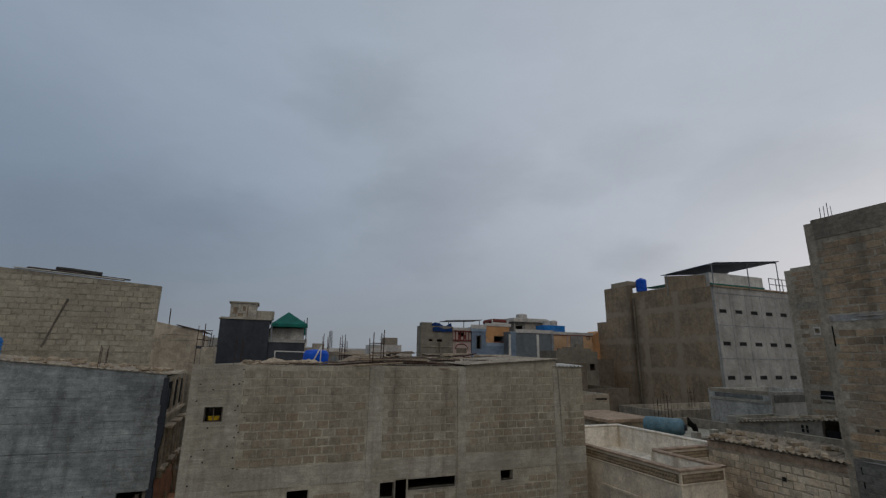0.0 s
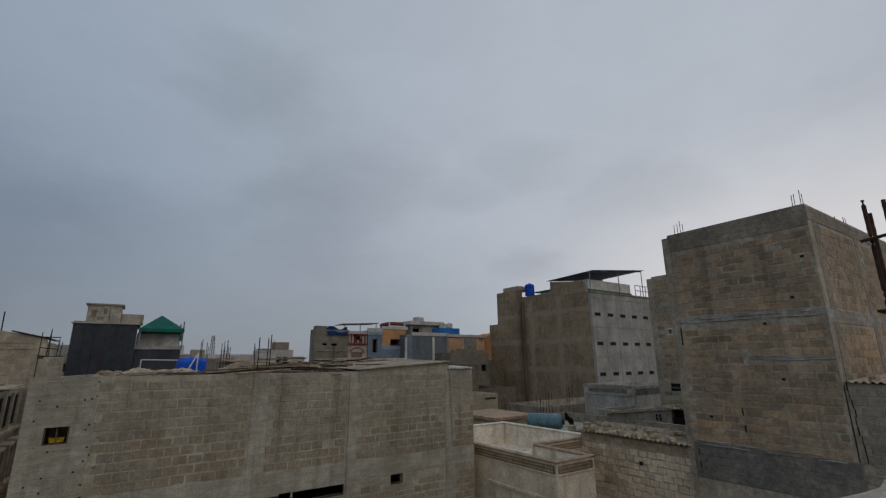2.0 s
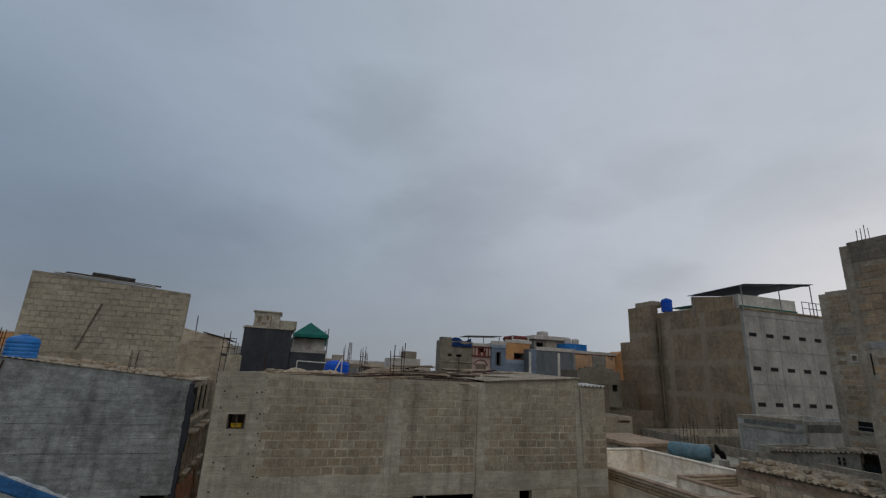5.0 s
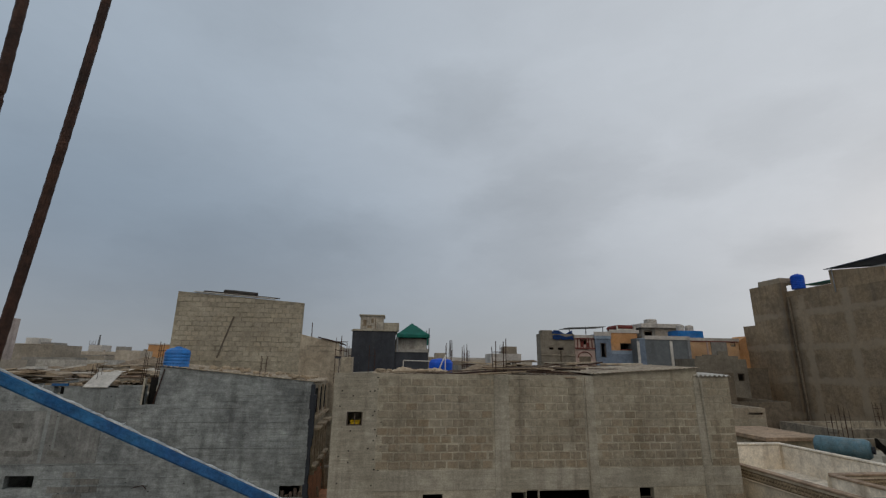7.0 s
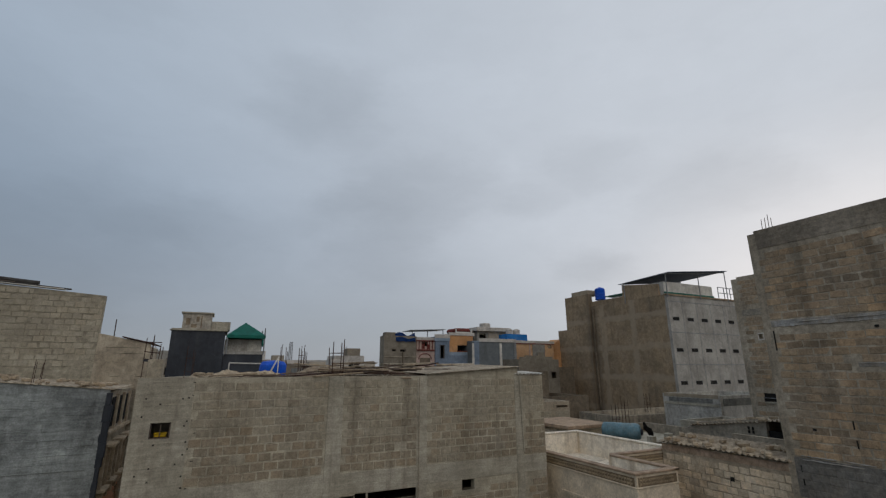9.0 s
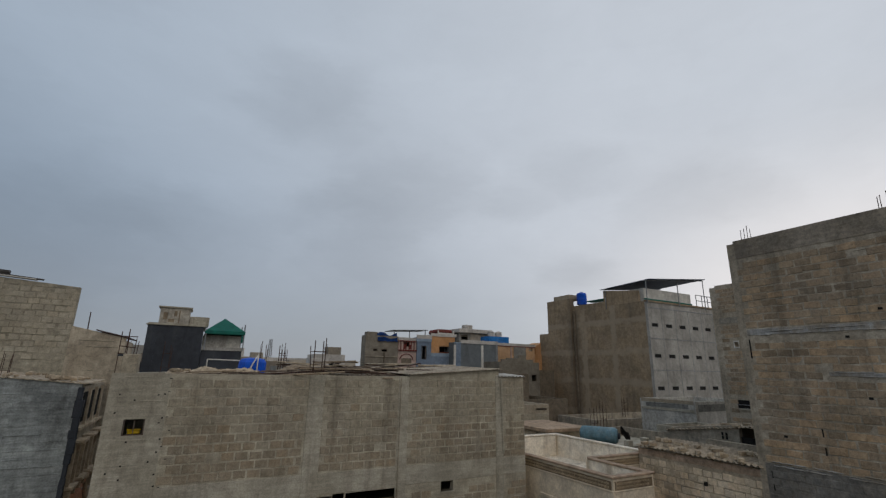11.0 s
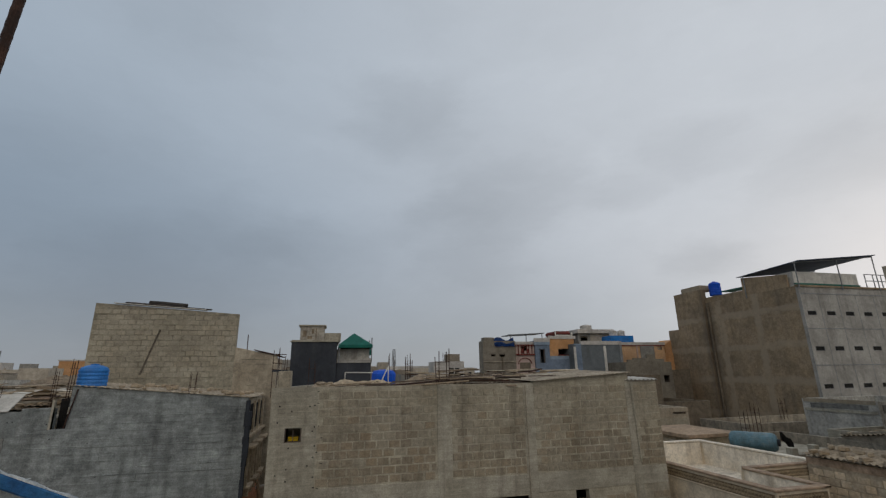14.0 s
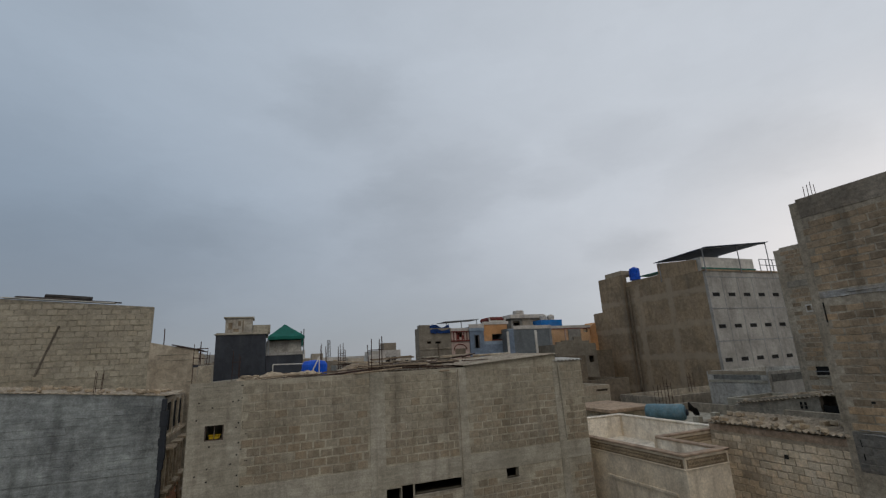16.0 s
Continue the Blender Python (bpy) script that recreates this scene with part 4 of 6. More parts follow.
BUFFJOINT = surface("dark_buff_joint", rgb(0.315, 0.283, 0.215), rgb(0.235, 0.21, 0.16), 1.2, 35, trowel=0.22)
SCAR = surface("dark_scar_mortar", rgb(0.15, 0.128, 0.1), rgb(0.105, 0.09, 0.072), 3, 30)
blank_house()
tagged(link("rolled_matting", chain([(0, 0, 0.10), (0.5, 0.02, 0.075), (1.0, 0.0, 0.03), (1.45, 0.03, 0.0)], 0.085), SCRAPDARK, None, "dark rolled matting lying along a wall top", pose(-7.55, 21.08, 12.30)), "", "matting")
tagged(link("roof_pole", rods(((0, 0, 0.24), (3.3, 0, 0.0)), r=0.03, sides=8), SCRAPDARK, None, "thin dark pole lying along a wall top", pose(-8.4, 21.0, 12.13)), "", "timber", "timber on the roof")
tie_bars(-3.7, 22.0, 10.3, 0.9, 0.05, 1, 0.02, seed=12, ring=False)


# ---- the tall block house with two bare faces ----
SMEAR = surface("brown_smeared_render", rgb(0.258, 0.222, 0.176), rgb(0.165, 0.143, 0.116), 1.0, 28, streak=0.4, stain=rgb(0.1, 0.088, 0.07), wash=0.4, washed=rgb(0.31, 0.258, 0.192), trowel=0.22)
BLUEBAND = surface("pale_bluish_cement", rgb(0.36, 0.365, 0.36), rgb(0.24, 0.235, 0.22), 1.6, 26, streak=0.3, stain=rgb(0.14, 0.13, 0.11), wash=0.62, washed=rgb(0.25, 0.205, 0.148), trowel=0.22)
def corner_house():
    t = thing("tall_block_house", "tall unplastered brown block house with concrete bands", "building", pose(14.7, 7.92, 0, 0, 0, -90))
    L = 3.67
    part("wall", pierced(L, 0, 13.38, 0.2), DUNMORTAR, t)
    for z, h, d in ((10.42, 0.18, 0.012), (12.79, 0.59, 0.012), (9.28, 0.09, 0.014)):
        part("concrete_band", boxes((0.03 if z != 9.28 else 1.9, L + 0.2, -d, 0.004, z, z + h), chamfer=0.004), BLUEBAND if z < 12 else SMEAR, t)
    part("tarred_base", boxes((-0.02, L + 0.25, -0.012, 0.0, 5.9, 6.9), chamfer=0.004), BLACKWASH, t, "black tarred render")
    part("base_wall", boxes((0.0, L + 0.2, -0.004, 0.2, 0, 5.9)), DUNMORTAR, t)
    # face towards the camera's own side
    part("wall", boxes((L, L + 0.2, 0.0, 11.5, 0, 13.38)), DUNMORTAR, t)
    part("wall", boxes((0.0, L, 11.3, 11.5, 0, 13.3)), DUNMORTAR, t)
    part("wall", boxes((-0.2, 0.0, 0.0, 11.5, 0, 13.3)), DUNMORTAR, t)
    part("roof", boxes((0.0, L, 0.2, 11.3, 12.6, 12.8)), CAST, t)
    for y in (0.35, 3.7, 7.3):
        part("column", boxes((L + 0.196, L + 0.213, y, y + 0.4, 8.7, 13.3), chamfer=0.005), SMEAR, t)
    for z in (10.2, 12.95):
        part("concrete_band", boxes((L + 0.196, L + 0.215, 0.0, 11.5, z, z + 0.35), chamfer=0.005), BLUEBAND if z < 12 else SMEAR, t)
    for x, z, h in ((0.05, 9.75, 0.55), (0.12, 6.2, 0.5), (1.5, 7.3, 0.2), (1.5, 7.75, 0.2)):
        part("gap", boxes((x, x + 0.03, -0.02, -0.006, z, z + h)), DARK, t)
    rnd = random.Random(2)
    for k in range(5):
        x, z = rnd.uniform(0.4, 3.7), rnd.uniform(7.2, 12.2)
        # putlog hole drawn as a black patch, its shade painted on
        part("putlog_hole", boxes((x, x + 0.09, -0.0215, -0.0165, z, z + 0.06)), DARK, t)
    lay_blocks(t, [(0.02, L + 0.18, 10.62, 12.78), (0.02, L + 0.18, 6.92, 10.40)], DUNBLOCK, pitch=(0.40, 0.205), limit=330, proud=0.012, wild=0.8, joint=0.024, seed=13, skip=[(1.9, L, 9.27, 9.38)], gone=0.02)
    mortar_ridges(t, [(0.02, L, 6.9, 12.8)], DUNMORTAR, pitch=0.205, rate=0.3, proud=0.018, seed=36, reach=(0.1, 0.5))
    mortar_ridges(t, [(0.0, L, 10.42, 10.62), (1.9, L, 9.28, 9.4), (0.0, L, 6.85, 6.95)], BLUEBAND, pitch=0.1, rate=0.75, proud=0.04, seed=37, y0=-0.01)
    lay_blocks(t, [(0.0, L + 0.2, 5.92, 6.88)], BLACKWASH, pitch=(0.40, 0.205), limit=60, y0=-0.012, proud=0.012, wild=0.6, joint=0.018, seed=23)
    side = new("side_courses")
    side.parent = t
    side.matrix_basis = pose(L + 0.2, 0.0, 0, 0, 0, 90)
    lay_blocks(side, [(0.8, 3.65, 10.6, 12.95), (0.8, 3.65, 8.7, 10.2), (4.15, 7.2, 8.7, 12.95)], DUNBLOCK, pitch=(0.40, 0.205), limit=0, proud=0.01, wild=0.3, joint=0.014, seed=14)


CAST_GREY = surface("grey_cast_band", rgb(0.29, 0.262, 0.215), rgb(0.205, 0.185, 0.152), 1.4, 30, streak=0.4, stain=rgb(0.1, 0.1, 0.095))
corner_house()
for x, y, z in ((15.0, 7.6, 13.3), (15.0, 4.2, 13.3), (18.6, 4.2, 13.2), (22.0, 4.2, 13.2)):
    tie_bars(x, y, z, 0.55, 0.2, 4, 0.009, seed=int(x * 10), ring=False)


def side_wall_low():
    """The lower house in front of the tall one's second face."""
    t = thing("low_block_house", "low block house with a corrugated roof against a taller wall", "building", pose(14.72, 4.02, 0, 0, 0, -90))
    part("wall", boxes((0, 9.0, 0, 0.2, 0, 8.70)), DUNMORTAR, t)
    part("wall", boxes((8.8, 9.0, 0.2, 6.0, 0, 8.7)), DUNMORTAR, t)
    part("wall", boxes((0.2, 8.8, 5.8, 6.0, 0, 8.7)), DUNMORTAR, t)
    lay_blocks(t, [(0.05, 4.5, 5.6, 8.68)], BUFFDARK, pitch=(0.40, 0.215), limit=150, proud=0.012, wild=0.2, seed=15)
    mortar_ridges(t, [(0.05, 4.5, 5.6, 8.6)], DUNMORTAR, pitch=0.215, rate=0.3, proud=0.025, seed=47, reach=(0.2, 0.9))
    rnd = random.Random(3)
    for k in range(9):
        o = 0.015 * (8 - k) + rnd.uniform(0, 0.05)
        part("crack", boxes((o, o + rnd.uniform(0.012, 0.03), -0.018, -0.013, 6.9 + 0.205 * k, 7.1 + 0.205 * k)), DARK, t)


BUFFDARK = surface("dull_buff_block", rgb(0.31, 0.275, 0.21), rgb(0.24, 0.21, 0.165), 1.2, 40, bump=0.6, pieces=0.3, wash=0.4, washed=rgb(0.28, 0.25, 0.2))
side_wall_low()
corrugated("roof_sheet", "weathered corrugated sheet roof held by stones", 8.9, 5.9, pose(14.62, 3.95, 8.74, 0, 0, -90) @ pose(0, 0, 0, 2, 0, 0))
for k in range(8):
    rubble("loose_block", "dark stone weighing down a corrugated roof", 15.0 + 0.3 * (k % 3), 3.5 - k * 0.42, 8.80, 0.12 + 0.05 * (k % 3), 60 + k)


# ---- the next house behind the tall one ----
def strip_house():
    t = thing("plain_block_house", "brown block house with small openings behind a taller one", "building", pose(23.63, 13.96, -4.28, 0, 0, -90) @ Matrix.Diagonal((1.46, 1.46, 1.46, 1)))
    part("wall", pierced(1.7, 0, 12.36, 0.2, [(0.24, 0.80, 8.17, 8.48), (0.42, 0.56, 10.2, 10.36)]), DUNMORTAR, t)
    part("wall", boxes((-0.2, 0, 0, 8.0, 0, 12.3)), DUNMORTAR, t)
    part("wall", boxes((0.0, 1.7, 3.0, 3.2, 0, 12.0)), DARK, t, "black sheet painting the dark room behind the openings")
    part("window_sill", boxes((0.28, 0.8, -0.05, 0.15, 8.17, 8.22)), CAST, t)
    # black panel fills the hole and paints its inner shade
    part("window", boxes((0.24, 0.80, 0.02, 0.03, 8.17, 8.48)), DARK, t, "black panel painting the shade of the unglazed opening")
    part("window_bar", rods(((0.24, -0.01, 8.33), (0.80, -0.01, 8.33)), r=0.012), STEEL, t)
    part("concrete_band", boxes((0.0, 1.7, -0.012, 0.003, 11.0, 11.2)), CAST_GREY, t)
    part("vent_frame", boxes((0.40, 0.58, -0.02, 0.0, 10.16, 10.2), (0.40, 0.58, -0.02, 0.0, 10.36, 10.4), (0.40, 0.42, -0.02, 0.0, 10.2, 10.36), (0.56, 0.58, -0.02, 0.0, 10.2, 10.36)), WHITE, t, "pale vent surround")
    part("drain_pipe", rods(((0.95, -0.03, 11.5), (0.95, -0.03, 12.2)), r=0.02), WHITE, t, "pale drain pipe")
    lay_blocks(t, [(0.01, 1.69, 7.5, 12.3)], DUNBLOCK, pitch=(0.28, 0.143), limit=240, joint=0.012, proud=0.006, wild=0.3, seed=16, skip=[(0.3, 0.8, 8.1, 8.5), (0.4, 0.6, 10.2, 10.4), (0, 2, 11.0, 11.2)])


strip_house()


# ---- pale block wall with a stone-laden corrugated roof ----
def shed():
    t = thing("block_shed", "pale rough block shed with open joints", "shed", pose(14.72, 12.25, 0, 0, 0, -90))
    L = 4.33
    part("wall", boxes((0, L, 0, 0.2, 0, 6.68)), DARKMORTAR, t)
    part("wall", boxes((0, L, 4.0, 4.2, 0, 6.75)), DARKMORTAR, t)
    lay_blocks(t, [(0.0, L - 0.01, 3.4, 6.45)], PALEBLOCK, limit=330, proud=0.02, joint=0.022, wild=0.9, seed=18)
    part("eaves_course", boxes((0.0, L, -0.012, 0.0, 6.46, 6.66), chamfer=0.01), RIM, t, "brown cement course under the roof sheet")
    # black patch in place of a vent's inner shade
    part("vent", boxes((2.4, 2.52, -0.04, -0.031, 5.9, 6.02)), DARK, t)


shed()
corrugated("roof_sheet", "rusty corrugated sheet roof held down by loose blocks", 4.2, 1.7, pose(14.55, 12.2, 6.76, 0, 0, -90) @ pose(0, 0, 0, 5, 0, 0), SHEET, 0.17, 0.03)
rnd = random.Random(31)
for k in range(20):
    u, v = 0.2 + 0.4 * (k % 10) + rnd.gauss(0, 0.08), (0.18 if k < 10 else 0.95) + rnd.gauss(0, 0.1)
    rubble("loose_block", "loose buff block weighing down a corrugated roof", 14.55 + v, 12.2 - u, 6.80 + v * 0.087, rnd.uniform(0.12, 0.16), 100 + k)


# ---- the cream terrace ----
def terrace():
    t = thing("terrace_house", "cream painted house with a walled roof terrace and ornamental frieze", "building")
    zf, zr = 5.55, 6.40
    th = 0.14
    runs = [((10.78, 17.5), (10.78, 9.92)), ((10.78, 9.92), (12.45, 9.92)), ((12.45, 9.92), (12.45, 12.3)), ((12.45, 12.3), (15.5, 12.3)), ((15.5, 12.3), (15.5, 17.5)), ((15.5, 17.5), (10.78, 17.5))]
    for step, ((ax, ay), (bx_, by)) in enumerate(runs):
        d = Vector((bx_ - ax, by - ay, 0))
        n = d.length
        m = pose(ax, ay, 0, 0, 0, math.degrees(math.atan2(d.y, d.x)))
        inner = th
        end = n + th if (bx_, by) == (12.45, 12.3) else n - th
        o = part("parapet_wall", boxes((0.0, end, 0.0, inner, 0, zr)), CREAM, t)
        o.matrix_basis = m
        o = part("coping", boxes((-0.05, n + 0.05, -0.05, inner + 0.04, zr, zr + 0.06), chamfer=0.012), LINING if step in (4, 5) else RIM, t)
        o.matrix_basis = m @ pose(0, 0, 0.004 * step)
        o = part("inner_render", boxes((th, max(end - th, th + 0.1), inner, inner + 0.004, zf, zr - 0.002)), LINING, t, "whitewashed inner face")
        o.matrix_basis = m
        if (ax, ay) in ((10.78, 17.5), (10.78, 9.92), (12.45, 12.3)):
            # flat strip whose dark colour paints the shade between the motifs
            o = part("frieze_ground", boxes((0.06, n - 0.06, -0.004, 0.0, zr - 0.30, zr - 0.07)), FRIEZEDARK, t, "flat frieze ground painted dark for the shade in its hollows")
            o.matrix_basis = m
        o = part("ledge", boxes((0.0, n, -0.03, 0.0, zr - 0.34, zr - 0.31), chamfer=0.006), CREAM, t)
        o.matrix_basis = m
        if (ax, ay) in ((10.78, 17.5), (10.78, 9.92), (12.45, 12.3)):
            k, rnd = 0, random.Random(int(ax * 7 + ay))
            x = 0.12
            while x < n - 0.2:
                bm = bmesh.new()
                for z, r in ((zr - 0.235, 0.034), (zr - 0.135, 0.03)):
                    for k in range(5):
                        a = k * math.tau / 5 + rnd.uniform(0, 0.8)
                        rod(bm, (x + 0.05, -0.004, z), (x + 0.05 + r * math.cos(a), -0.012, z + r * math.sin(a)), 0.012, 5, 0.007)
                bx(bm, x - 0.006, x + 0.006, -0.014, 0.0, zr - 0.29, zr - 0.08)
                o = part("frieze_motif", bm, FRIEZE, t)
                o.matrix_basis = m
                x += 0.105
    part("terrace_floor", boxes((10.92, 12.31, 10.06, 12.44, zf - 0.15, zf), (10.92, 15.36, 12.44, 17.36, zf - 0.15, zf)), FLOORPALE, t, "pale cement terrace floor")
    part("ledge", boxes((10.72, 10.78, 10.3, 13.0, 5.35, 5.42)), CREAM, t)
    # flat black patch painting a niche's inner shade
    part("niche", boxes((10.76, 10.779, 11.3, 12.0, 4.2, 4.5)), DARK, t)
    part("kerb", boxes((10.92, 12.3, 12.0, 12.12, zf, zf + 0.18), chamfer=0.01), WHITE, t)
    part("stub", boxes((12.0, 12.2, 11.1, 11.3, zf, zf + 0.42), chamfer=0.015), WHITE, t)


FRIEZE = surface("tan_carved_frieze", rgb(0.46, 0.37, 0.25), rgb(0.36, 0.28, 0.185), 2, 30)
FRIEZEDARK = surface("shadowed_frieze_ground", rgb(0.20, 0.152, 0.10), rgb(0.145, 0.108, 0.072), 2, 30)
LINING = surface("stained_whitewash", rgb(0.78, 0.72, 0.62), rgb(0.68, 0.61, 0.51), 0.9, 18, streak=0.5, stain=rgb(0.3, 0.23, 0.16), bump=0.3, mottle=0.5)
FLOORPALE = surface("pale_cement_floor", rgb(0.76, 0.70, 0.60), rgb(0.62, 0.56, 0.46), 0.9, 20, streak=0.2, stain=rgb(0.25, 0.2, 0.15))
terrace()
DUSK = surface("dark_brown_render", rgb(0.165, 0.132, 0.095), rgb(0.115, 0.093, 0.068), 0.4, 14, streak=0.5, stain=rgb(0.06, 0.05, 0.04), bump=0.3)
# ---- the tall flats with the white windowed face ----
def framed_render():
    """Brown render through which the paler concrete frame shows as soft, uneven bands."""
    m = surface("brown_render_over_frame", rgb(0.30, 0.226, 0.147), rgb(0.225, 0.17, 0.112), 0.3, 9, streak=0.6, stain=rgb(0.13, 0.106, 0.08), bump=0.3, mottle=0.7)
    g = m.node_tree
    n = Net(g, keep=True)
    pos = n.n("NewGeometry").outputs["Position"]
    axis = n.n("SeparateXYZ", {0: pos}).outputs
    shift = n.math("MULTIPLY", n.math("SUBTRACT", n.noise(pos, 0.7, 5.0, 0.65), 0.5), 0.9)
    mask = None
    for a, lo, wide in [(2, z, 0.30) for z in (14.5, 11.4, 8.35, 5.2)] + [(1, y, 0.34) for y in (34.2, 38.4)]:
        gap = n.math("ABSOLUTE", n.math("SUBTRACT", n.math("ADD", axis[a], shift), lo))
        band = n.math("SUBTRACT", 1.0, n.ramp(gap, wide * 0.5, wide * 1.5))
        mask = band if mask is None else n.math("MAXIMUM", mask, band)
    worn = n.ramp(n.noise(pos, 0.5, 4.0, 0.6), 0.2, 0.55)
    bsdf = next(k for k in g.nodes if k.type == "BSDF_PRINCIPLED")
    old = bsdf.inputs["Base Color"].links[0].from_socket
    pale = n.mix(n.math("MULTIPLY", n.math("MULTIPLY", mask, worn), 0.62), old, rgb(0.36, 0.295, 0.215))
    damp = n.math("ABSOLUTE", n.math("SUBTRACT", n.math("ADD", axis[1], n.math("MULTIPLY", shift, 0.7)), 39.75))
    damp = n.math("SUBTRACT", 1.0, n.ramp(damp, 0.15, 0.95))
    pale = n.mix(n.math("MULTIPLY", damp, 0.6), pale, rgb(0.11, 0.092, 0.072))
    g.links.new(pale, bsdf.inputs["Base Color"])
    return m


FRAMEDRENDER = framed_render()


def flats():
    X, Y = 38.8, 29.8
    t = thing("block_of_flats", "five-storey brown rendered block with one off-white windowed face", "building", pose(X, Y, 0))
    W, D, H = 16.0, 14.2, 16.25
    wins = [(0.45 + k * 2.13, 1.42 + k * 2.13, z, z + 0.36) for k in range(7) for z in (13.72, 10.75, 7.72)]
    part("wall", pierced(W, 0, H, 0.25, wins), OFFWHITE, t, "off-white painted window face")
    part("room", boxes((0.3, W - 0.1, 2.0, 2.1, 0, H - 0.5)), DARK, t, "black sheet painting the unlit rooms behind the windows")
    for a, b, c, d in wins:
        f = part("window", boxes((a, a + 0.05, 0.012, 0.06, c, d), (b - 0.05, b, 0.012, 0.06, c, d), (a + 0.05, b - 0.05, 0.012, 0.06, c, c + 0.04), (a + 0.05, b - 0.05, 0.012, 0.06, d - 0.04, d)), BLACKSHEET, t)
        # black fill puts the room's darkness into the pane's colour
        part("pane", boxes((a + 0.05, b - 0.05, 0.03, 0.04, c + 0.04, d - 0.04)), DARK, f, "black pane painted as the dark of the room")
        part("sill", boxes((a - 0.05, b + 0.05, -0.03, 0.0, c - 0.05, c)), OFFWHITE, f)
    for k in range(8):
        x = k * 2.13 - 0.13
        part("pilaster_joint", boxes((max(x, 0), max(x, 0) + 0.04, -0.012, 0.0, 5.0, 15.5)), STEEL, t)
    for z in (15.55, 12.55, 9.55, 6.5):
        part("string_course", boxes((-0.03, W, -0.03, 0.0, z, z + 0.06)), STEEL, t)
    part("coping", boxes((-0.08, W, -0.10, 0.25, H - 0.1, H + 0.06)), BROWNRENDER, t)
    part("wall", boxes((0.0, 0.25, 0.25, 10.2, 0, H)), FRAMEDRENDER, t, "brown rendered side wall")
    part("wall", boxes((-0.35, 0.25, 10.2, D, 0, 17.7)), FRAMEDRENDER, t, "brown rendered stair tower")
    part("wall", boxes((0.25, W, D - 0.25, D, 0, H)), BROWNRENDER, t)
    part("side_annexe", boxes((-0.3, 5.0, D, D + 1.7, 0, 13.8), (-0.25, 5.0, D + 1.7, D + 2.6, 0, 12.2)), FRAMEDRENDER, t)
    part("drain_pipe", rods(((-0.1, 9.85, 0.5), (-0.1, 9.85, 16.0)), r=0.11, sides=10), DUSK, t, "dark drain pipe")
    part("roof", boxes((0.25, W, 0.25, D - 0.25, H - 0.9, H - 0.6)), CAST, t)
    bm = boxes((0.02, 0.22, 0.88, 5.4, H + 0.002, 17.4))
    for v in bm.verts:
        if v.co.z > 17:
            v.co.z += 0.13 * (v.co.y - 0.88)
    part("roof_parapet", bm, BROWNRENDER, t)
    part("roof_parapet", boxes((0.02, 0.22, 5.4, 10.2, H + 0.002, 16.78)), BROWNRENDER, t)
    part("penthouse", boxes((0.5, 8.0, 0.6, 5.4, H - 0.6, 17.65)), WHITE, t, "white rooftop room")
    part("green_edge", boxes((0.45, 8.05, 0.5, 0.6, H + 0.22, H + 0.36)), GREEN, t)
    part("tower_cap", boxes((-0.30, 1.8, 10.3, 13.0, 17.7, 18.2)), PALEBAND, t)
    part("green_awning", boxes((0.3, 1.6, 5.6, 8.2, 17.1, 17.2)), GREEN, t)
    rail = part("railing", rods(*[((8.2 + k * 1.0, 0.1, H), (8.2 + k * 1.0, 0.1, H + 1.3)) for k in range(4)], ((8.2, 0.1, H + 1.3), (12, 0.1, H + 1.3)), ((8.2, 0.1, H + 0.7), (12, 0.1, H + 0.7)), r=0.04, sides=6), STEEL, t)
    # rack of solar panels
    rack = thing("solar_rack", "dark solar panels on a slanted steel rooftop rack", "solar panel", pose(X + 0.2, Y + 0.4, H + 0.3))
    def lift(x, y):
        return 1.75 + 0.10 * x - 0.035 * y

    for i in range(6):
        for j in range(2):
            bm = bmesh.new()
            v = bx(bm, -0.3 + i * 1.55, 1.23 + i * 1.55, -1.0 + j * 3.2, 2.15 + j * 3.2, 0, 0.05)
            for c in v:
                c.co.z += lift(c.co.x, c.co.y)
            part("panel", bm, SOLAR, rack)
    for x, y in ((-0.3, -0.6), (4.6, -0.6), (8.7, -0.8), (-0.3, 4.6), (8.7, 4.6)):
        part("post", rods(((x, y, -0.6), (x, y, lift(x, y))), r=0.045), STEEL, rack)
    for y in (-0.6, 4.6):
        part("rail", rods(((-0.6, y, lift(-0.6, y) - 0.06), (9.0, y, lift(9.0, y) - 0.06)), r=0.05), STEEL, rack)


flats()
water_tank(39.6, 39.2, 16.95, 0.56, 1.5)


YARD = surface("dun_yard_render", rgb(0.338, 0.294, 0.225), rgb(0.237, 0.206, 0.163), 0.7, 20, streak=0.6, stain=rgb(0.07, 0.06, 0.05), bump=0.5)


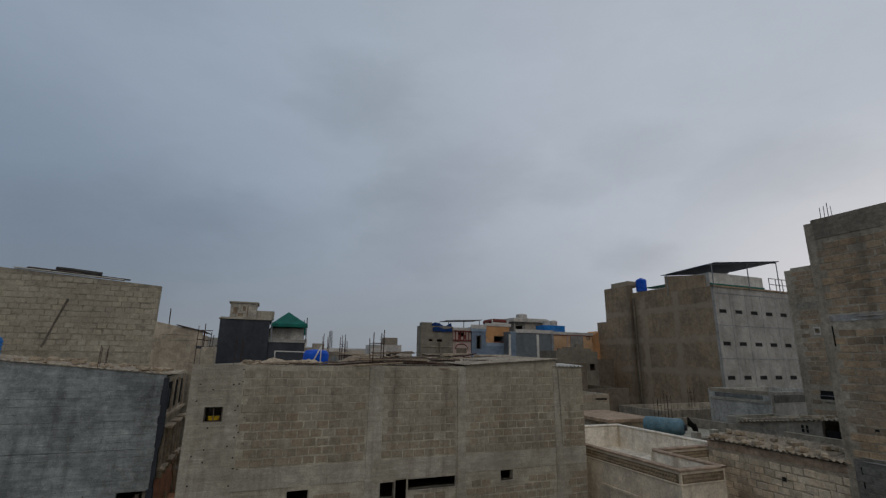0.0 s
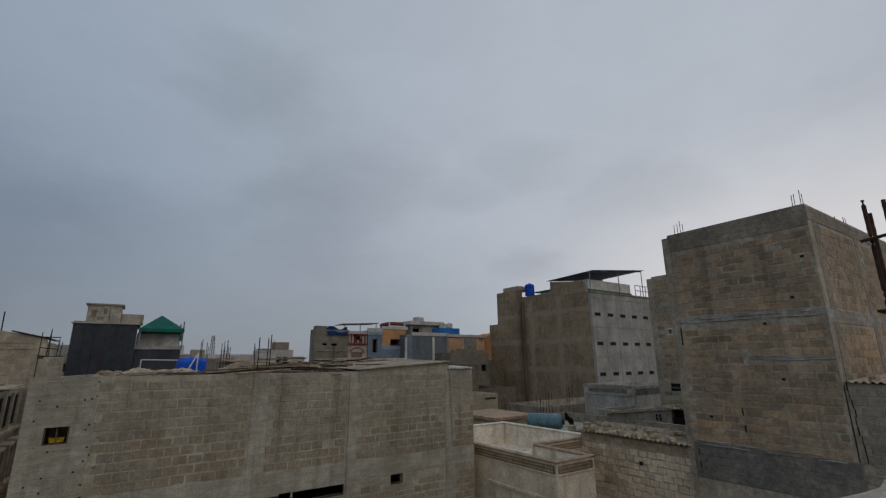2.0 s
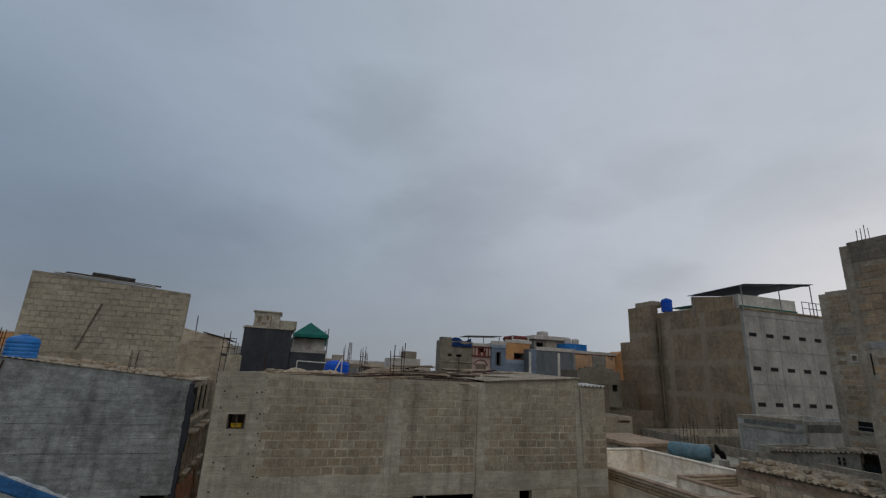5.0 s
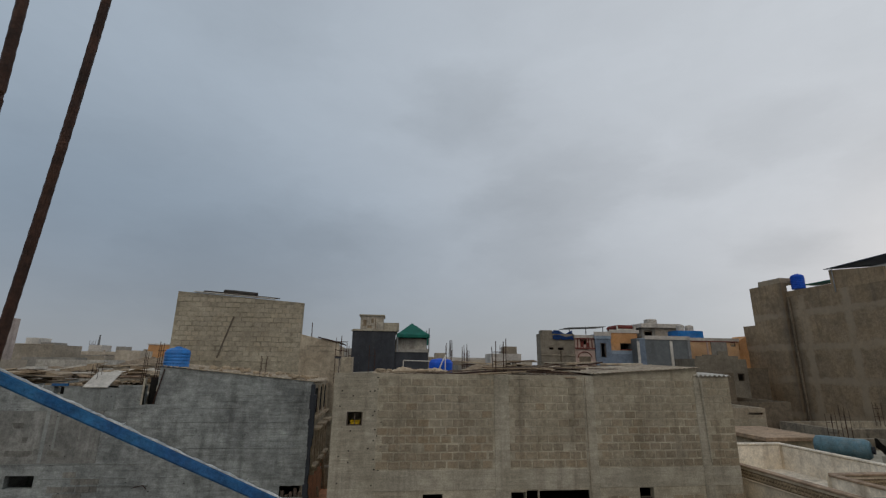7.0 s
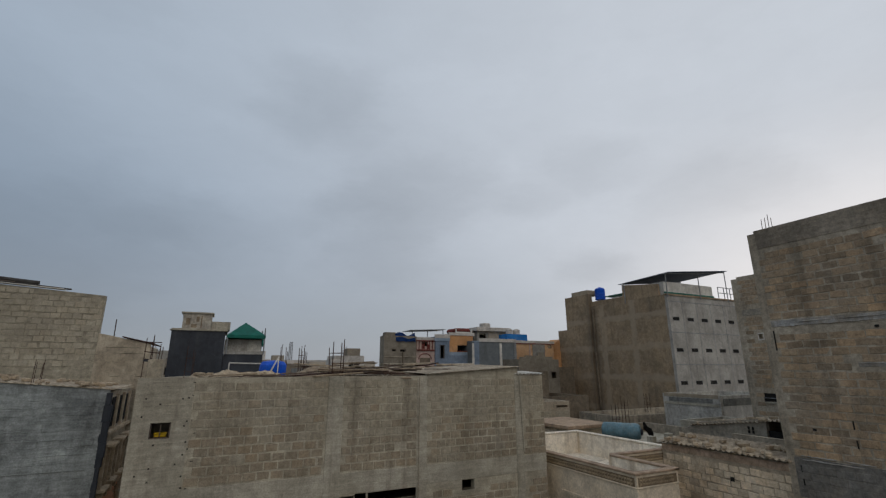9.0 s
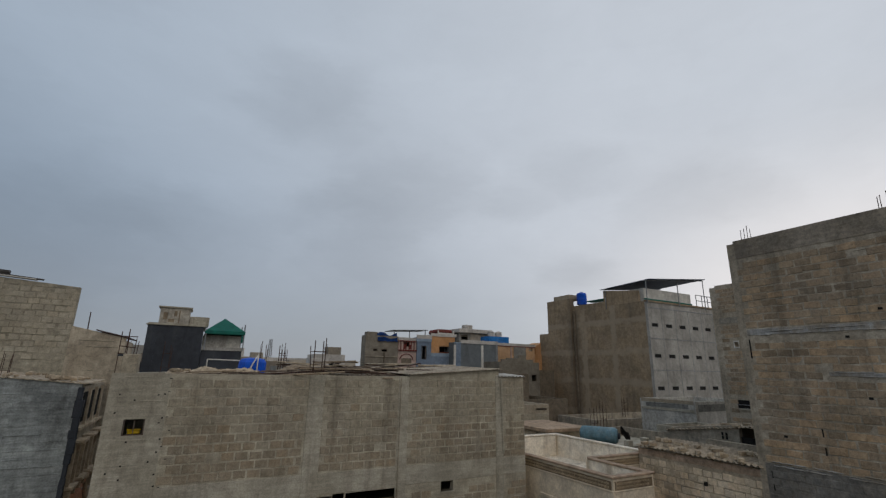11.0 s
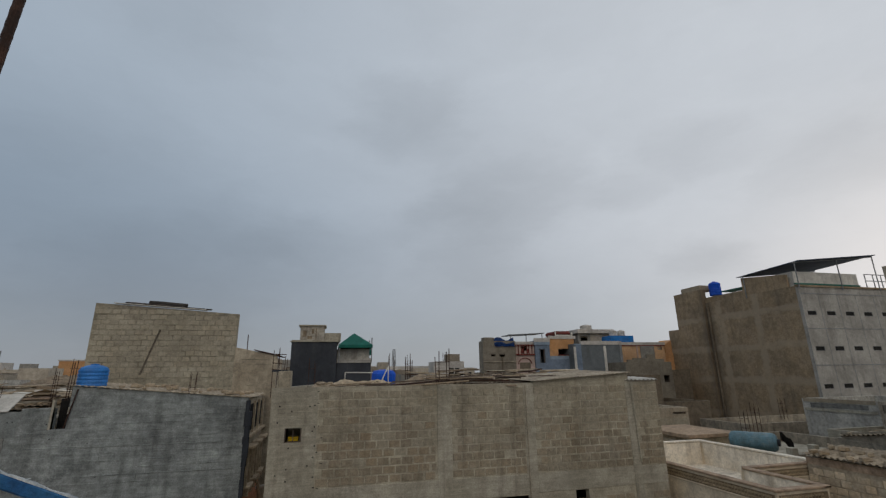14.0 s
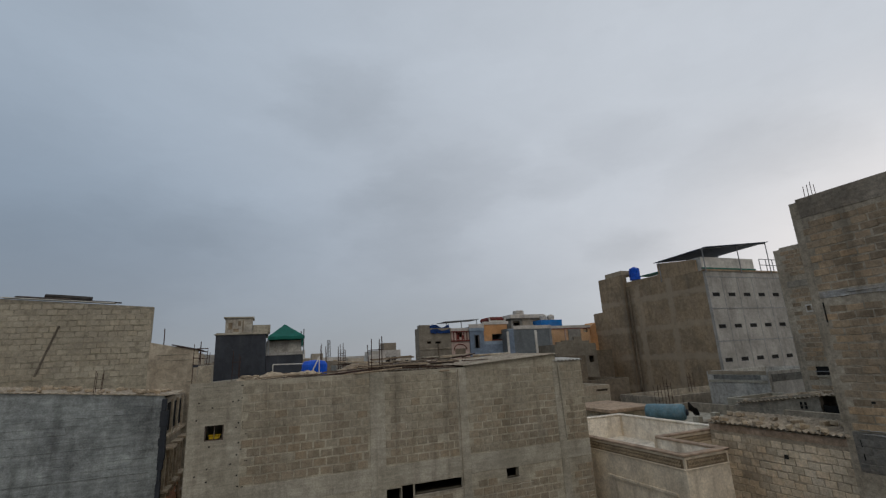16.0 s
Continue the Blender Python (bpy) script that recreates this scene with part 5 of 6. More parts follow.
# ---- roofs and walls between the terrace and the flats ----
def plain_house(name, label, x0, x1, y0, y1, z1, mat, parapet=0.5, turn=0.0, holes=(), z0=0.0, group="", roof=None):
    """A flat-roofed house: four walls, a roof sunk behind its parapet, and openings in its front."""
    t = thing(name, label, "building", pose(x0, y0, 0, 0, 0, turn), group)
    W, D = x1 - x0, y1 - y0
    part("wall", pierced(W, z0, z1, 0.2, holes), mat, t)
    part("wall", boxes((0, 0.2, 0.2, D, z0, z1)), mat, t)
    part("wall", boxes((W - 0.2, W, 0.2, D, z0, z1)), mat, t)
    part("wall", boxes((0.2, W - 0.2, D - 0.2, D, z0, z1)), mat, t)
    part("roof", boxes((0.2, W - 0.2, 0.2, D - 0.2, z1 - parapet - 0.15, z1 - parapet)), roof or CAST, t)
    if holes:
        back = min(1.2, D - 0.3)
        # no built room: a black sheet paints the unlit inside
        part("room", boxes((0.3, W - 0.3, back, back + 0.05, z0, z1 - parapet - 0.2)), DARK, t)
        for a, b, c, d in holes:
            part("window_frame", boxes((a, a + 0.06, 0.06, 0.12, c, d), (b - 0.06, b, 0.06, 0.12, c, d), (a + 0.06, b - 0.06, 0.06, 0.12, d - 0.06, d)), WOOD, t)
    return t


box_house = plain_house("roof_box_house", "grey concrete house with a pale rooftop parapet", 29.0, 35.0, 19.4, 23.6, 7.55, GREYPALE, 0.6)
part("slab_edge", boxes((-0.05, -0.03, 0.1, 4.1, 6.85, 7.0)), CAST, box_house)
# not set back: a dark strip paints the recess's shade
part("recess", boxes((-0.03, 0.0, 0.5, 3.7, 7.05, 7.3)), SOOTSHADE, box_house, "raised dark strip painting a recess's shade under the coping")
part("pale_panel", boxes((0.25, 5.9, -0.02, 0.0, 5.6, 6.9)), WHITE, box_house)
# dark band paints the shade of the front face's recess
part("dark_band", boxes((0.25, 5.9, -0.03, -0.02, 6.92, 7.35)), SOOTSHADE, box_house)
part("side_band", boxes((-0.03, 0.0, 0.1, 4.1, 7.35, 7.56)), PALEBAND, box_house)
plain_house("grey_yard_house", "low grey block house with bare parapets", 17.4, 24.5, 15.6, 21.5, 6.0, YARD, 0.5)
plain_house("grey_yard_house", "low brown house with bare parapets in a courtyard", 26.5, 38.0, 25.5, 29.6, 5.9, YARD, 0.5)
plain_house("grey_yard_house", "small grey house with a stepped parapet", 24.8, 28.6, 16.6, 19.2, 6.35, CAST, 0.4)


def vent_shed():
    t = thing("vent_shed", "grey block shed with a pierced vent and dark doorway", "shed", pose(19.5, 14.6, 0, 0, 0, -90))
    L = 5.0
    part("wall", pierced(L, 0, 6.76, 0.2, [(3.26, 4.02, 5.0, 6.9)], top=7.44), YARDBLOCK, t)
    part("wall", boxes((0, L, 3.4, 3.6, 0, 6.9)), YARDBLOCK, t)
    part("wall", boxes((-0.2, 0, 0, 3.6, 0, 6.7)), YARDBLOCK, t)
    for i in range(2):
        for j in range(2):
            # raised black patches paint the shade in the vent
            part("vent_hole", boxes((2.55 + 0.16 * i, 2.63 + 0.16 * i, -0.02, -0.003, 6.74 + 0.14 * j, 6.86 + 0.14 * j)), DARK, t)
    # black panel paints the shade within the door opening
    part("doorway", boxes((3.26, 4.02, 0.12, 0.16, 5.0, 6.9)), DARK, t)
    part("post", boxes((4.02, 4.12, -0.04, 0.0, 5.0, 7.3)), WOOD, t)
    lay_blocks(t, [(0.0, 3.2, 5.2, 6.72)], YARDBLOCK, pitch=(0.40, 0.21), limit=80, proud=0.006, seed=44)
    corrugated("roof_sheet", "pale corrugated roof with loose blocks along its edge", 5.0, 3.6, pose(19.4, 14.6, 6.80, 0, 0, -90) @ pose(0, 0, 0, 1.5, -7.75, 0), SHEET, 0.17, 0.028)
    rnd = random.Random(52)
    for k in range(15):
        u, v = rnd.uniform(0.3, 4.8), rnd.uniform(0.1, 1.2)
        rubble("loose_block", "loose block lying on a corrugated shed roof", 19.4 + v, 14.6 - u, 6.83 + u * 0.136 + v * 0.026, rnd.uniform(0.11, 0.17), 200 + k)


YARDBLOCK = surface("grey_brown_block", rgb(0.338, 0.300, 0.237), rgb(0.237, 0.210, 0.169), 0.9, 30, pieces=0.3, streak=0.55, stain=rgb(0.07, 0.06, 0.05), bump=0.6)
vent_shed()
for k in range(4):
    tagged(link("parapet_stub", boxes((0, 0.3, 0, 0.3, 0, 0.75), chamfer=0.02), CAST, None, "short concrete column stub on a roof", pose(18.2 + 1.5 * k, 15.65 + 0.3 * (k % 2), 5.5)), "", "column", "stubs")
tie_bars(20.6, 20.0, 6.0, 1.3, 0.25, 4, 0.011, seed=41)
tie_bars(22.4, 21.0, 6.0, 1.5, 0.25, 4, 0.012, seed=42)
tie_bars(33.6, 29.0, 5.7, 1.5, 0.3, 4, 0.014, seed=43)
slit = plain_house("slit_house", "small buff block house with a dark slit opening", 18.5, 20.75, 24.0, 26.5, 7.22, BUFF_LANE, 0.3, holes=[(1.2, 2.1, 6.85, 6.98)])
lay_blocks(slit, [(0.02, 2.2, 5.4, 6.8)], BUFFBLOCK, limit=60, proud=0.008, wild=0.4, seed=71)
TANSLAB = surface("tan_roof_slab", rgb(0.42, 0.30, 0.205), rgb(0.33, 0.24, 0.165), 1.2, 20, streak=0.3)
slab_house = plain_house("slab_house", "cream house with an overhanging concrete roof slab", 16.9, 19.3, 19.8, 23.0, 6.2, CREAM, 0.2)
part("roof_slab", boxes((-0.3, 2.8, -0.4, 3.4, 6.2, 6.38), chamfer=0.02), TANSLAB, slab_house)


def lying_tank():
    t = thing("lying_water_tank", "faded blue plastic tank lying on its side on a roof", "water tank", pose(17.75, 18.2, 6.30, 0, 90, -58) @ Matrix.Diagonal((0.65, 0.65, 0.95, 1)))
    bm = bmesh.new()
    lathe(bm, [(0.0, 0.0), (0.40, 0.02), (0.55, 0.10), (0.58, 0.3), (0.56, 0.32), (0.58, 0.36), (0.58, 0.8), (0.56, 0.83), (0.58, 0.86), (0.58, 1.4), (0.56, 1.43), (0.58, 1.46), (0.57, 1.75), (0.45, 1.86), (0.0, 1.9)], 28)
    part("body", bm, OLDTANK, t)
    bm = bmesh.new()
    lathe(bm, [(0.0, 1.9), (0.22, 1.89), (0.22, 1.98), (0.0, 1.99)], 18)
    part("lid", bm, BLACKSHEET, t, "black screw lid")


lying_tank()
cloth = bmesh.new()
rnd = random.Random(53)
rows = [[cloth.verts.new((0.42 * i / 6, 0.2 * j / 4 + rnd.gauss(0, 0.015), 0.95 - 0.5 * (i / 6) ** 1.3 - 0.10 * j + rnd.gauss(0, 0.03))) for i in range(7)] for j in range(5)]
for j in range(4):
    for i in range(6):
        cloth.faces.new((rows[j][i], rows[j][i + 1], rows[j + 1][i + 1], rows[j + 1][i]))
bmesh.ops.solidify(cloth, geom=cloth.faces[:], thickness=0.02)
rod(cloth, (0.4, 0.1, -0.35), (0.4, 0.1, 0.5), 0.02, 6)
tagged(link("black_cloth", cloth, SCRAPDARK, None, "crumpled black cloth on a stick beside a lying tank", pose(18.75, 16.55, 5.85, 0, 0, -45)), "", "cloth")
tagged(link("tank_bearer", boxes((0.1, 1.7, -0.3, 0.3, 0, 0.42)), CREAM, None, "cream masonry bearer under a lying tank", pose(17.8, 18.12, 5.48, 0, 0, -58)), "", "plinth")
lowbrown = plain_house("brown_yard_house", "brown rendered low house with a slit opening", 19.5, 28.0, 30.0, 36.0, 7.1, DUSK, 0.4, holes=[(2.5, 4.2, 6.1, 6.4)])
plain_house("brown_yard_house", "small block house beside a brown wall", 14.5, 18.5, 24.5, 29.0, 7.2, YARD, 0.4, holes=[(1.0, 1.8, 5.9, 6.7)])
plain_house("dark_shelter", "dark open shelter on a roof", 22.6, 27.0, 33.8, 38.0, 9.0, DUSK, 0.2, holes=[(0.6, 2.6, 7.3, 8.5)])
tagged(link("blue_bundle", boxes((0, 0.8, 0, 0.5, 0, 0.35), chamfer=0.12), TANK, None, "small blue plastic bundle on a low roof", pose(22.6, 31.0, 6.7)), "", "bundle")


# ---- the black clad roof rooms with the green tent ----
WORNWALL = surface("peeled_dirty_plaster", rgb(0.34, 0.315, 0.27), rgb(0.2, 0.185, 0.16), 1.6, 14, streak=0.6, stain=rgb(0.1, 0.09, 0.075), wash=0.45, washed=rgb(0.45, 0.41, 0.34))


def black_house():
    t = thing("black_clad_house", "black sheet-clad roof rooms with a concrete water house", "building", pose(-2.45, 30.0, 0))
    part("wall", boxes((0, 2.78, 0, 4.0, 0, 11.40)), BLACKSHEET, t)
    for k in range(1, 6):
        part("cladding_seam", boxes((k * 0.46, k * 0.46 + 0.03, -0.02, 0.0, 9, 11.38)), BLACKSHEET, t)
    part("wall", boxes((2.80, 4.95, 0.1, 3.5, 0, 10.1)), BLACKSHEET, t)
    part("wall", boxes((2.82, 4.85, 0.6, 3.5, 10.1, 11.0)), GREYPALE, t, "grey block wall under the tent")
    part("floor_edge", boxes((2.80, 4.97, 0.05, 0.6, 10.1, 10.28)), OFFWHITE, t)
    part("roof_edge", boxes((-0.08, 2.9, -0.08, 4.05, 11.40, 11.46)), CAST, t)
    part("roof_deck", boxes((0.0, 2.8, 0.0, 4.0, 11.46, 11.52)), CAST, t)
    for x, z, w, h in ((0.62, 11.75, 0.22, 0.4), (0.9, 11.6, 0.3, 0.2), (1.15, 11.95, 0.16, 0.3), (1.4, 11.58, 0.06, 0.7)):
        part("peeled_patch", boxes((x, x + w, 0.385, 0.4, z, z + h), chamfer=0.006), DUSTY, t, "brown peeled plaster patch")
    part("water_house", boxes((0.45, 1.95, 0.4, 2.2, 11.52, 12.42)), WORNWALL, t, "stained concrete water house")
    part("water_house_slab", boxes((0.35, 2.05, 0.3, 2.3, 12.42, 12.50)), CAST, t)
    part("side_box", boxes((1.97, 3.0, 0.5, 2.2, 11.52, 12.0)), CAST, t)


black_house()


def tent():
    t = thing("green_tent", "green tarpaulin tent roof on thin posts over a terrace", "canopy", pose(0.42, 29.9, 11.2))
    bm = bmesh.new()
    c = [bm.verts.new(p) for p in ((0, 0, 0.02), (2.15, 0, 0.02), (2.15, 2.2, 0.02), (0, 2.2, 0.02))]
    top = bm.verts.new((1.0, 1.0, 0.84))
    low = [bm.verts.new((v.co.x, v.co.y, -0.16)) for v in c]
    for k in range(4):
        bm.faces.new((c[k], c[(k + 1) % 4], top))
        bm.faces.new((low[k], low[(k + 1) % 4], c[(k + 1) % 4], c[k]))
    part("canopy", bm, GREEN, t)
    for x, y in ((0.05, 0.05), (2.1, 0.05), (2.1, 2.1), (0.05, 2.1)):
        part("post", rods(((x, y, -1.1), (x, y, 0.1 if x < 1 else 0.45)), r=0.035), STEEL, t)
    part("hanging", boxes((1.96, 2.06, 0.0, 0.1, -0.65, -0.2), chamfer=0.03), GREEN, t)


tent()


# ---- painted houses further back ----
def storey_house(name, label, x0, x1, y, deep, z1, mat, wins=(), trims=()):
    t = plain_house(name, label, x0, x1, y, y + deep, z1, mat, 0.4, holes=wins)
    for a, b, c, d, m in trims:
        part("trim", boxes((a, b, -0.08, 0.0, c, d)), m, t)
    return t


storey_house("brown_flat", "brown block upper storey with two slits", 15.2, 18.8, 45.0, 1.3, 12.55, FLATBROWN, [(0.85, 1.35, 10.98, 11.22), (1.75, 2.4, 10.95, 11.2)], [(2.0, 2.12, 9.0, 10.9, DUSK), (0.0, 3.6, 10.4, 10.5, YARD)])
tagged(link("roof_store", boxes((0, 1.15, 0, 0.9, 0, 0.42), chamfer=0.03), FLATBROWN, None, "low grey block store on a brown roof", pose(15.4, 45.2, 12.5)), "", "shed")


def pink_house():
    t = plain_house("pink_house", "pink house with maroon arched balcony", 18.82, 21.0, 45.2, 51.2, 12.5, PINK, 0.4, holes=[(0.72, 1.35, 11.55, 12.05)])
    for x in (0.0, 0.32, 0.66, 0.92, 1.28, 1.52, 1.86):
        part("balcony_post", boxes((x, x + 0.045, -0.12, -0.02, 11.2, 12.1)), MAROON, t)
    for x in (0.72, 1.34):
        part("balcony_panel", boxes((x, x + 0.16, -0.09, -0.03, 11.3, 11.75)), MAROON, t)
    part("balcony_lintel", boxes((-0.05, 2.15, -0.14, 0.0, 12.1, 12.17)), MAROON, t)
    part("balcony_sill", boxes((-0.05, 2.15, -0.2, 0.0, 11.1, 11.22)), MAROON, t)
    # round arch over the lower opening
    bm = bmesh.new()
    for k in range(10):
        a, b = math.pi * k / 10, math.pi * (k + 1) / 10
        rod(bm, (1.05 + 0.75 * math.cos(a), -0.06, 10.2 + 0.6 * math.sin(a)), (1.05 + 0.75 * math.cos(b), -0.06, 10.2 + 0.6 * math.sin(b)), 0.04, 6)
    part("arch", bm, MAROON, t, "maroon arch moulding")
    # flat dark panel painted as the shade inside the arch
    part("arch_shade", boxes((0.45, 1.65, -0.03, 0.0, 9.6, 10.35)), DUSK, t)
    part("band", boxes((-0.02, 2.2, -0.05, 0.0, 12.2, 12.5)), FARS[3], t)


pink_house()
storey_house("blue_house", "pale blue corner house with a white roof band", 21.02, 22.7, 45.0, 6, 12.6, HAZEBLUE, [(0.55, 1.05, 10.3, 11.7)], [(-0.12, 1.7, 12.15, 12.45, PALEBLUE), (-0.12, 1.72, 12.45, 12.85, FARS[3]), (0.5, 0.56, 10.3, 11.75, SLATE), (1.05, 1.11, 10.3, 11.75, SLATE)])
storey_house("orange_house", "orange rendered house with a deep red balcony", 22.74, 25.75, 45.2, 6, 12.85, ORANGE, [(1.05, 2.95, 11.05, 11.75)], [(-0.05, 3.2, 12.8, 13.12, FARS[3]), (1.0, 3.0, 11.05, 11.14, MAROON), (-0.05, 2.85, 10.65, 11.0, PALEBLUE), (-0.05, 2.85, 9.2, 10.65, HAZEBLUE)])
part("balcony_back", boxes((0.9, 3.0, 0.7, 0.75, 10.9, 12.0)), MAROON, storey_house("balcony_room", "deep red shaded balcony room", 23.0, 25.4, 46.8, 2, 11.9, MAROON))
slate = storey_house("slate_house", "dark slate house with white corner posts and parapet", 25.0, 30.75, 44.0, 6, 12.2, SLATE, [(0.2, 0.5, 11.3, 11.7)], [(0.85, 5.75, 12.12, 12.5, FARS[3]), (-0.05, 0.2, 9, 11.9, WHITE), (3.5, 3.78, 9, 11.98, WHITE), (0.0, 0.85, 12.1, 12.2, PALEBLUE), (5.45, 5.75, 9, 12.1, STEEL)])
part("corner_bay", boxes((0.2, 0.85, -0.03, 0.0, 9, 12.1)), HAZEBLUE, slate, "pale blue corner bay")
storey_house("peach_house", "peach house with grey window bay", 31.4, 37.0, 45.0, 7, 12.2, PEACH, [(4.7, 5.3, 11.6, 12.05)], [(-0.1, 5.7, 12.14, 12.45, FARS[3]), (-0.1, 5.7, 12.04, 12.14, MAROON), (2.4, 4.2, 9.5, 12.04, FARS[1]), (1.9, 2.05, 9.5, 12.04, PINK)])
storey_house("orange_house", "plain orange rendered side wall", 36.4, 38.6, 45.5, 3, 11.3, ORANGE, [(0.3, 0.7, 10.2, 10.6)])
wedge = bmesh.new()
bx(wedge, 0, 0.95, 0, 2.0, 0, 1.0)
for v in wedge.verts:
    if v.co.z > 0.5:
        v.co.z += 0.55 * v.co.x
tagged(link("stair_head", wedge, ORANGE, None, "orange sloping stair head above a roof", pose(37.65, 45.6, 11.25)), "", "stair head")
grey_flat = plain_house("grey_flat", "unpainted grey rear wall of a house", 28.9, 34.3, 41.0, 44.0, 10.2, FLATBROWN, 0.3, holes=[(4.3, 5.0, 8.2, 8.9)])
for k, (a, b, z) in enumerate(((0.3, 1.0, 10.45), (1.0, 3.3, 10.6), (2.6, 3.6, 10.95), (3.6, 4.6, 10.5))):
    part("ragged_top", boxes((a, b, 0.01 + 0.004 * k, 0.22 + 0.004 * k, 10.2, z)), FLATBROWN, grey_flat)
plain_house("grey_flat", "dark unpainted low wall beside taller flats", 34.4, 36.6, 41.2, 43.0, 9.4, DUSK, 0.3)
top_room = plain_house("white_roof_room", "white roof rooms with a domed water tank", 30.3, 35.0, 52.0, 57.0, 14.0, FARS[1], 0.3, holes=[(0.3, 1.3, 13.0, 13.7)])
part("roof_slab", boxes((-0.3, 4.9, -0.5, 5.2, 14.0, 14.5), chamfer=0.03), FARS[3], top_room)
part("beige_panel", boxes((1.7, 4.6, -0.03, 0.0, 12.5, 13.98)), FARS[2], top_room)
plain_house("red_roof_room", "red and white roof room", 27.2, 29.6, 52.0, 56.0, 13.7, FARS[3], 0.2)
vault = thing("roof_vault", "rounded red rooftop cover with a pale rim", "roof cover", pose(27.2, 52.2, 13.7))
part("cover", boxes((0.1, 2.3, 0.05, 3, 0.0, 0.62), chamfer=0.22), MAROON, vault)
part("rim", boxes((0.0, 2.4, -0.06, 0.05, 0.0, 0.14), (0.0, 0.14, -0.06, 0.05, 0.14, 0.5), (2.26, 2.4, -0.06, 0.05, 0.14, 0.5)), WHITE, vault, "pale rim")
water_tank(32.1, 53.0, 14.45, 0.72, 0.75, FARS[3], "grey domed water tank on a roof room")
plain_house("blue_roof_room", "bright blue sheet roof room", 33.6, 36.8, 50.0, 54.0, 13.6, BRIGHTBLUE, 0.2)
for k in range(2):
    water_tank(34.5 + 1.15 * k, 50.8, 13.5, 0.45, 0.85, FARS[3], "small pale water tank on a blue roof room")
tarp = bmesh.new()
rnd = random.Random(77)
grid = [[tarp.verts.new((2.2 * i / 8, 0.3 * j / 4, -0.45 + 0.2 * j + 0.18 * math.sin(i * 0.9) * (j / 4) + 0.1 * rnd.random())) for i in range(9)] for j in range(5)]
for j in range(4):
    for i in range(8):
        tarp.faces.new((grid[j][i], grid[j][i + 1], grid[j + 1][i + 1], grid[j + 1][i]))
bmesh.ops.solidify(tarp, geom=tarp.faces[:], thickness=0.03)
tagged(link("blue_tarpaulin", tarp, TARP, None, "crumpled dark blue tarpaulin over a roof parapet", pose(16.45, 44.85, 12.4)), "", "tarpaulin")
pergola = thing("roof_pergola", "thin steel pergola roof on a rooftop", "pergola", pose(18.6, 46.0, 12.35))
part("roof_plate", boxes((0, 4.2, 0, 2.5, 0.9, 0.96)), STEEL, pergola).matrix_basis = pose(0, 0, 0, 0, -3, 0)
for x in (0.2, 2.0, 3.9):
    part("post", rods(((x, 0.2, -0.3), (x, 0.2, 0.9 + 0.05 * x)), r=0.05), STEEL, pergola)


# ---- the crowded town beyond ----
def town():
    rnd = random.Random(14)
    n = 0
    spots = []
    for y in (25.5, 30, 35, 41, 48, 56, 68, 84, 105, 135, 175, 230, 300):
        x = -1.55 * y - 8
        while x < 0.55 * y + 6:
            wide = rnd.uniform(3.2, 6.5) * (1 + y / 160)
            spots.append((x, y + rnd.uniform(-2, 2), wide, rnd.uniform(4, 7)))
            x += wide + rnd.choice((0.15, 0.3, 2.0)) * (1 + y / 120)
    for x, y, wide, deep in spots:
        if y < 33 and x + wide > -10.5 or y < 50 and -4.5 < x + wide and x < 4 or (y < 60 and x > 11) or (38 < y < 45 and x < -24) or (50 < y < 64 and -44 < x < -32):
            continue
        z = rnd.choice((7.2, 7.8, 8.3, 8.6, 8.9) if y > 33 else (7.6, 7.9, 8.2)) + rnd.uniform(-0.3, 0.3) + (rnd.choice((0, 0, 0.8, 1.8)) if y > 55 else 0) + 0.004 * y
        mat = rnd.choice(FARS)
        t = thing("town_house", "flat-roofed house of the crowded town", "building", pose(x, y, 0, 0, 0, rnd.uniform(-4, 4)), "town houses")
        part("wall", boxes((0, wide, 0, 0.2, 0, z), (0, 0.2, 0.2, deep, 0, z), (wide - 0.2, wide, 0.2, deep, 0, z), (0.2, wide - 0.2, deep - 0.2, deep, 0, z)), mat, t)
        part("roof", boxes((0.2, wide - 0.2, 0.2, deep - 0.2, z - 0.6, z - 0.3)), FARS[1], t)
        if rnd.random() < 0.75:
            a = rnd.uniform(0.3, wide * 0.5)
            h = rnd.uniform(0.5, 1.5)
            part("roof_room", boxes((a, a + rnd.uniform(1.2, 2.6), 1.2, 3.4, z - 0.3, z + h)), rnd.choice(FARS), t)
        for k in range(rnd.randint(1, 3)):
            a = rnd.uniform(0.3, wide - 1.1)
            part("window", boxes((a, a + 0.7, -0.02, 0.0, z - 1.9, z - 1.0)), DARK, t)
        if y < 70:
            for k in range(rnd.randint(6, 14)):
                s = rnd.uniform(0.08, 0.22)
                part("roof_debris", boxes((*sorted((a := rnd.uniform(0.3, wide - 0.8), a + s * rnd.uniform(1, 5))), *sorted((b := rnd.uniform(0.1, 2.0), b + s)), z - 0.3, z - 0.3 + rnd.uniform(0.2, 0.5))), rnd.choice((STONE, WOOD, SHEET)), t)
        n += 1
        if n % 4 == 0 and y < 120:
            tie_bars(x + wide * 0.4, y + deep * 0.4, z - 0.3, rnd.uniform(1.0, 1.9), 0.25 + y / 300, 4, 0.008 + y / 6000, lean=0.06, seed=300 + n)



town()
rnd = random.Random(66)
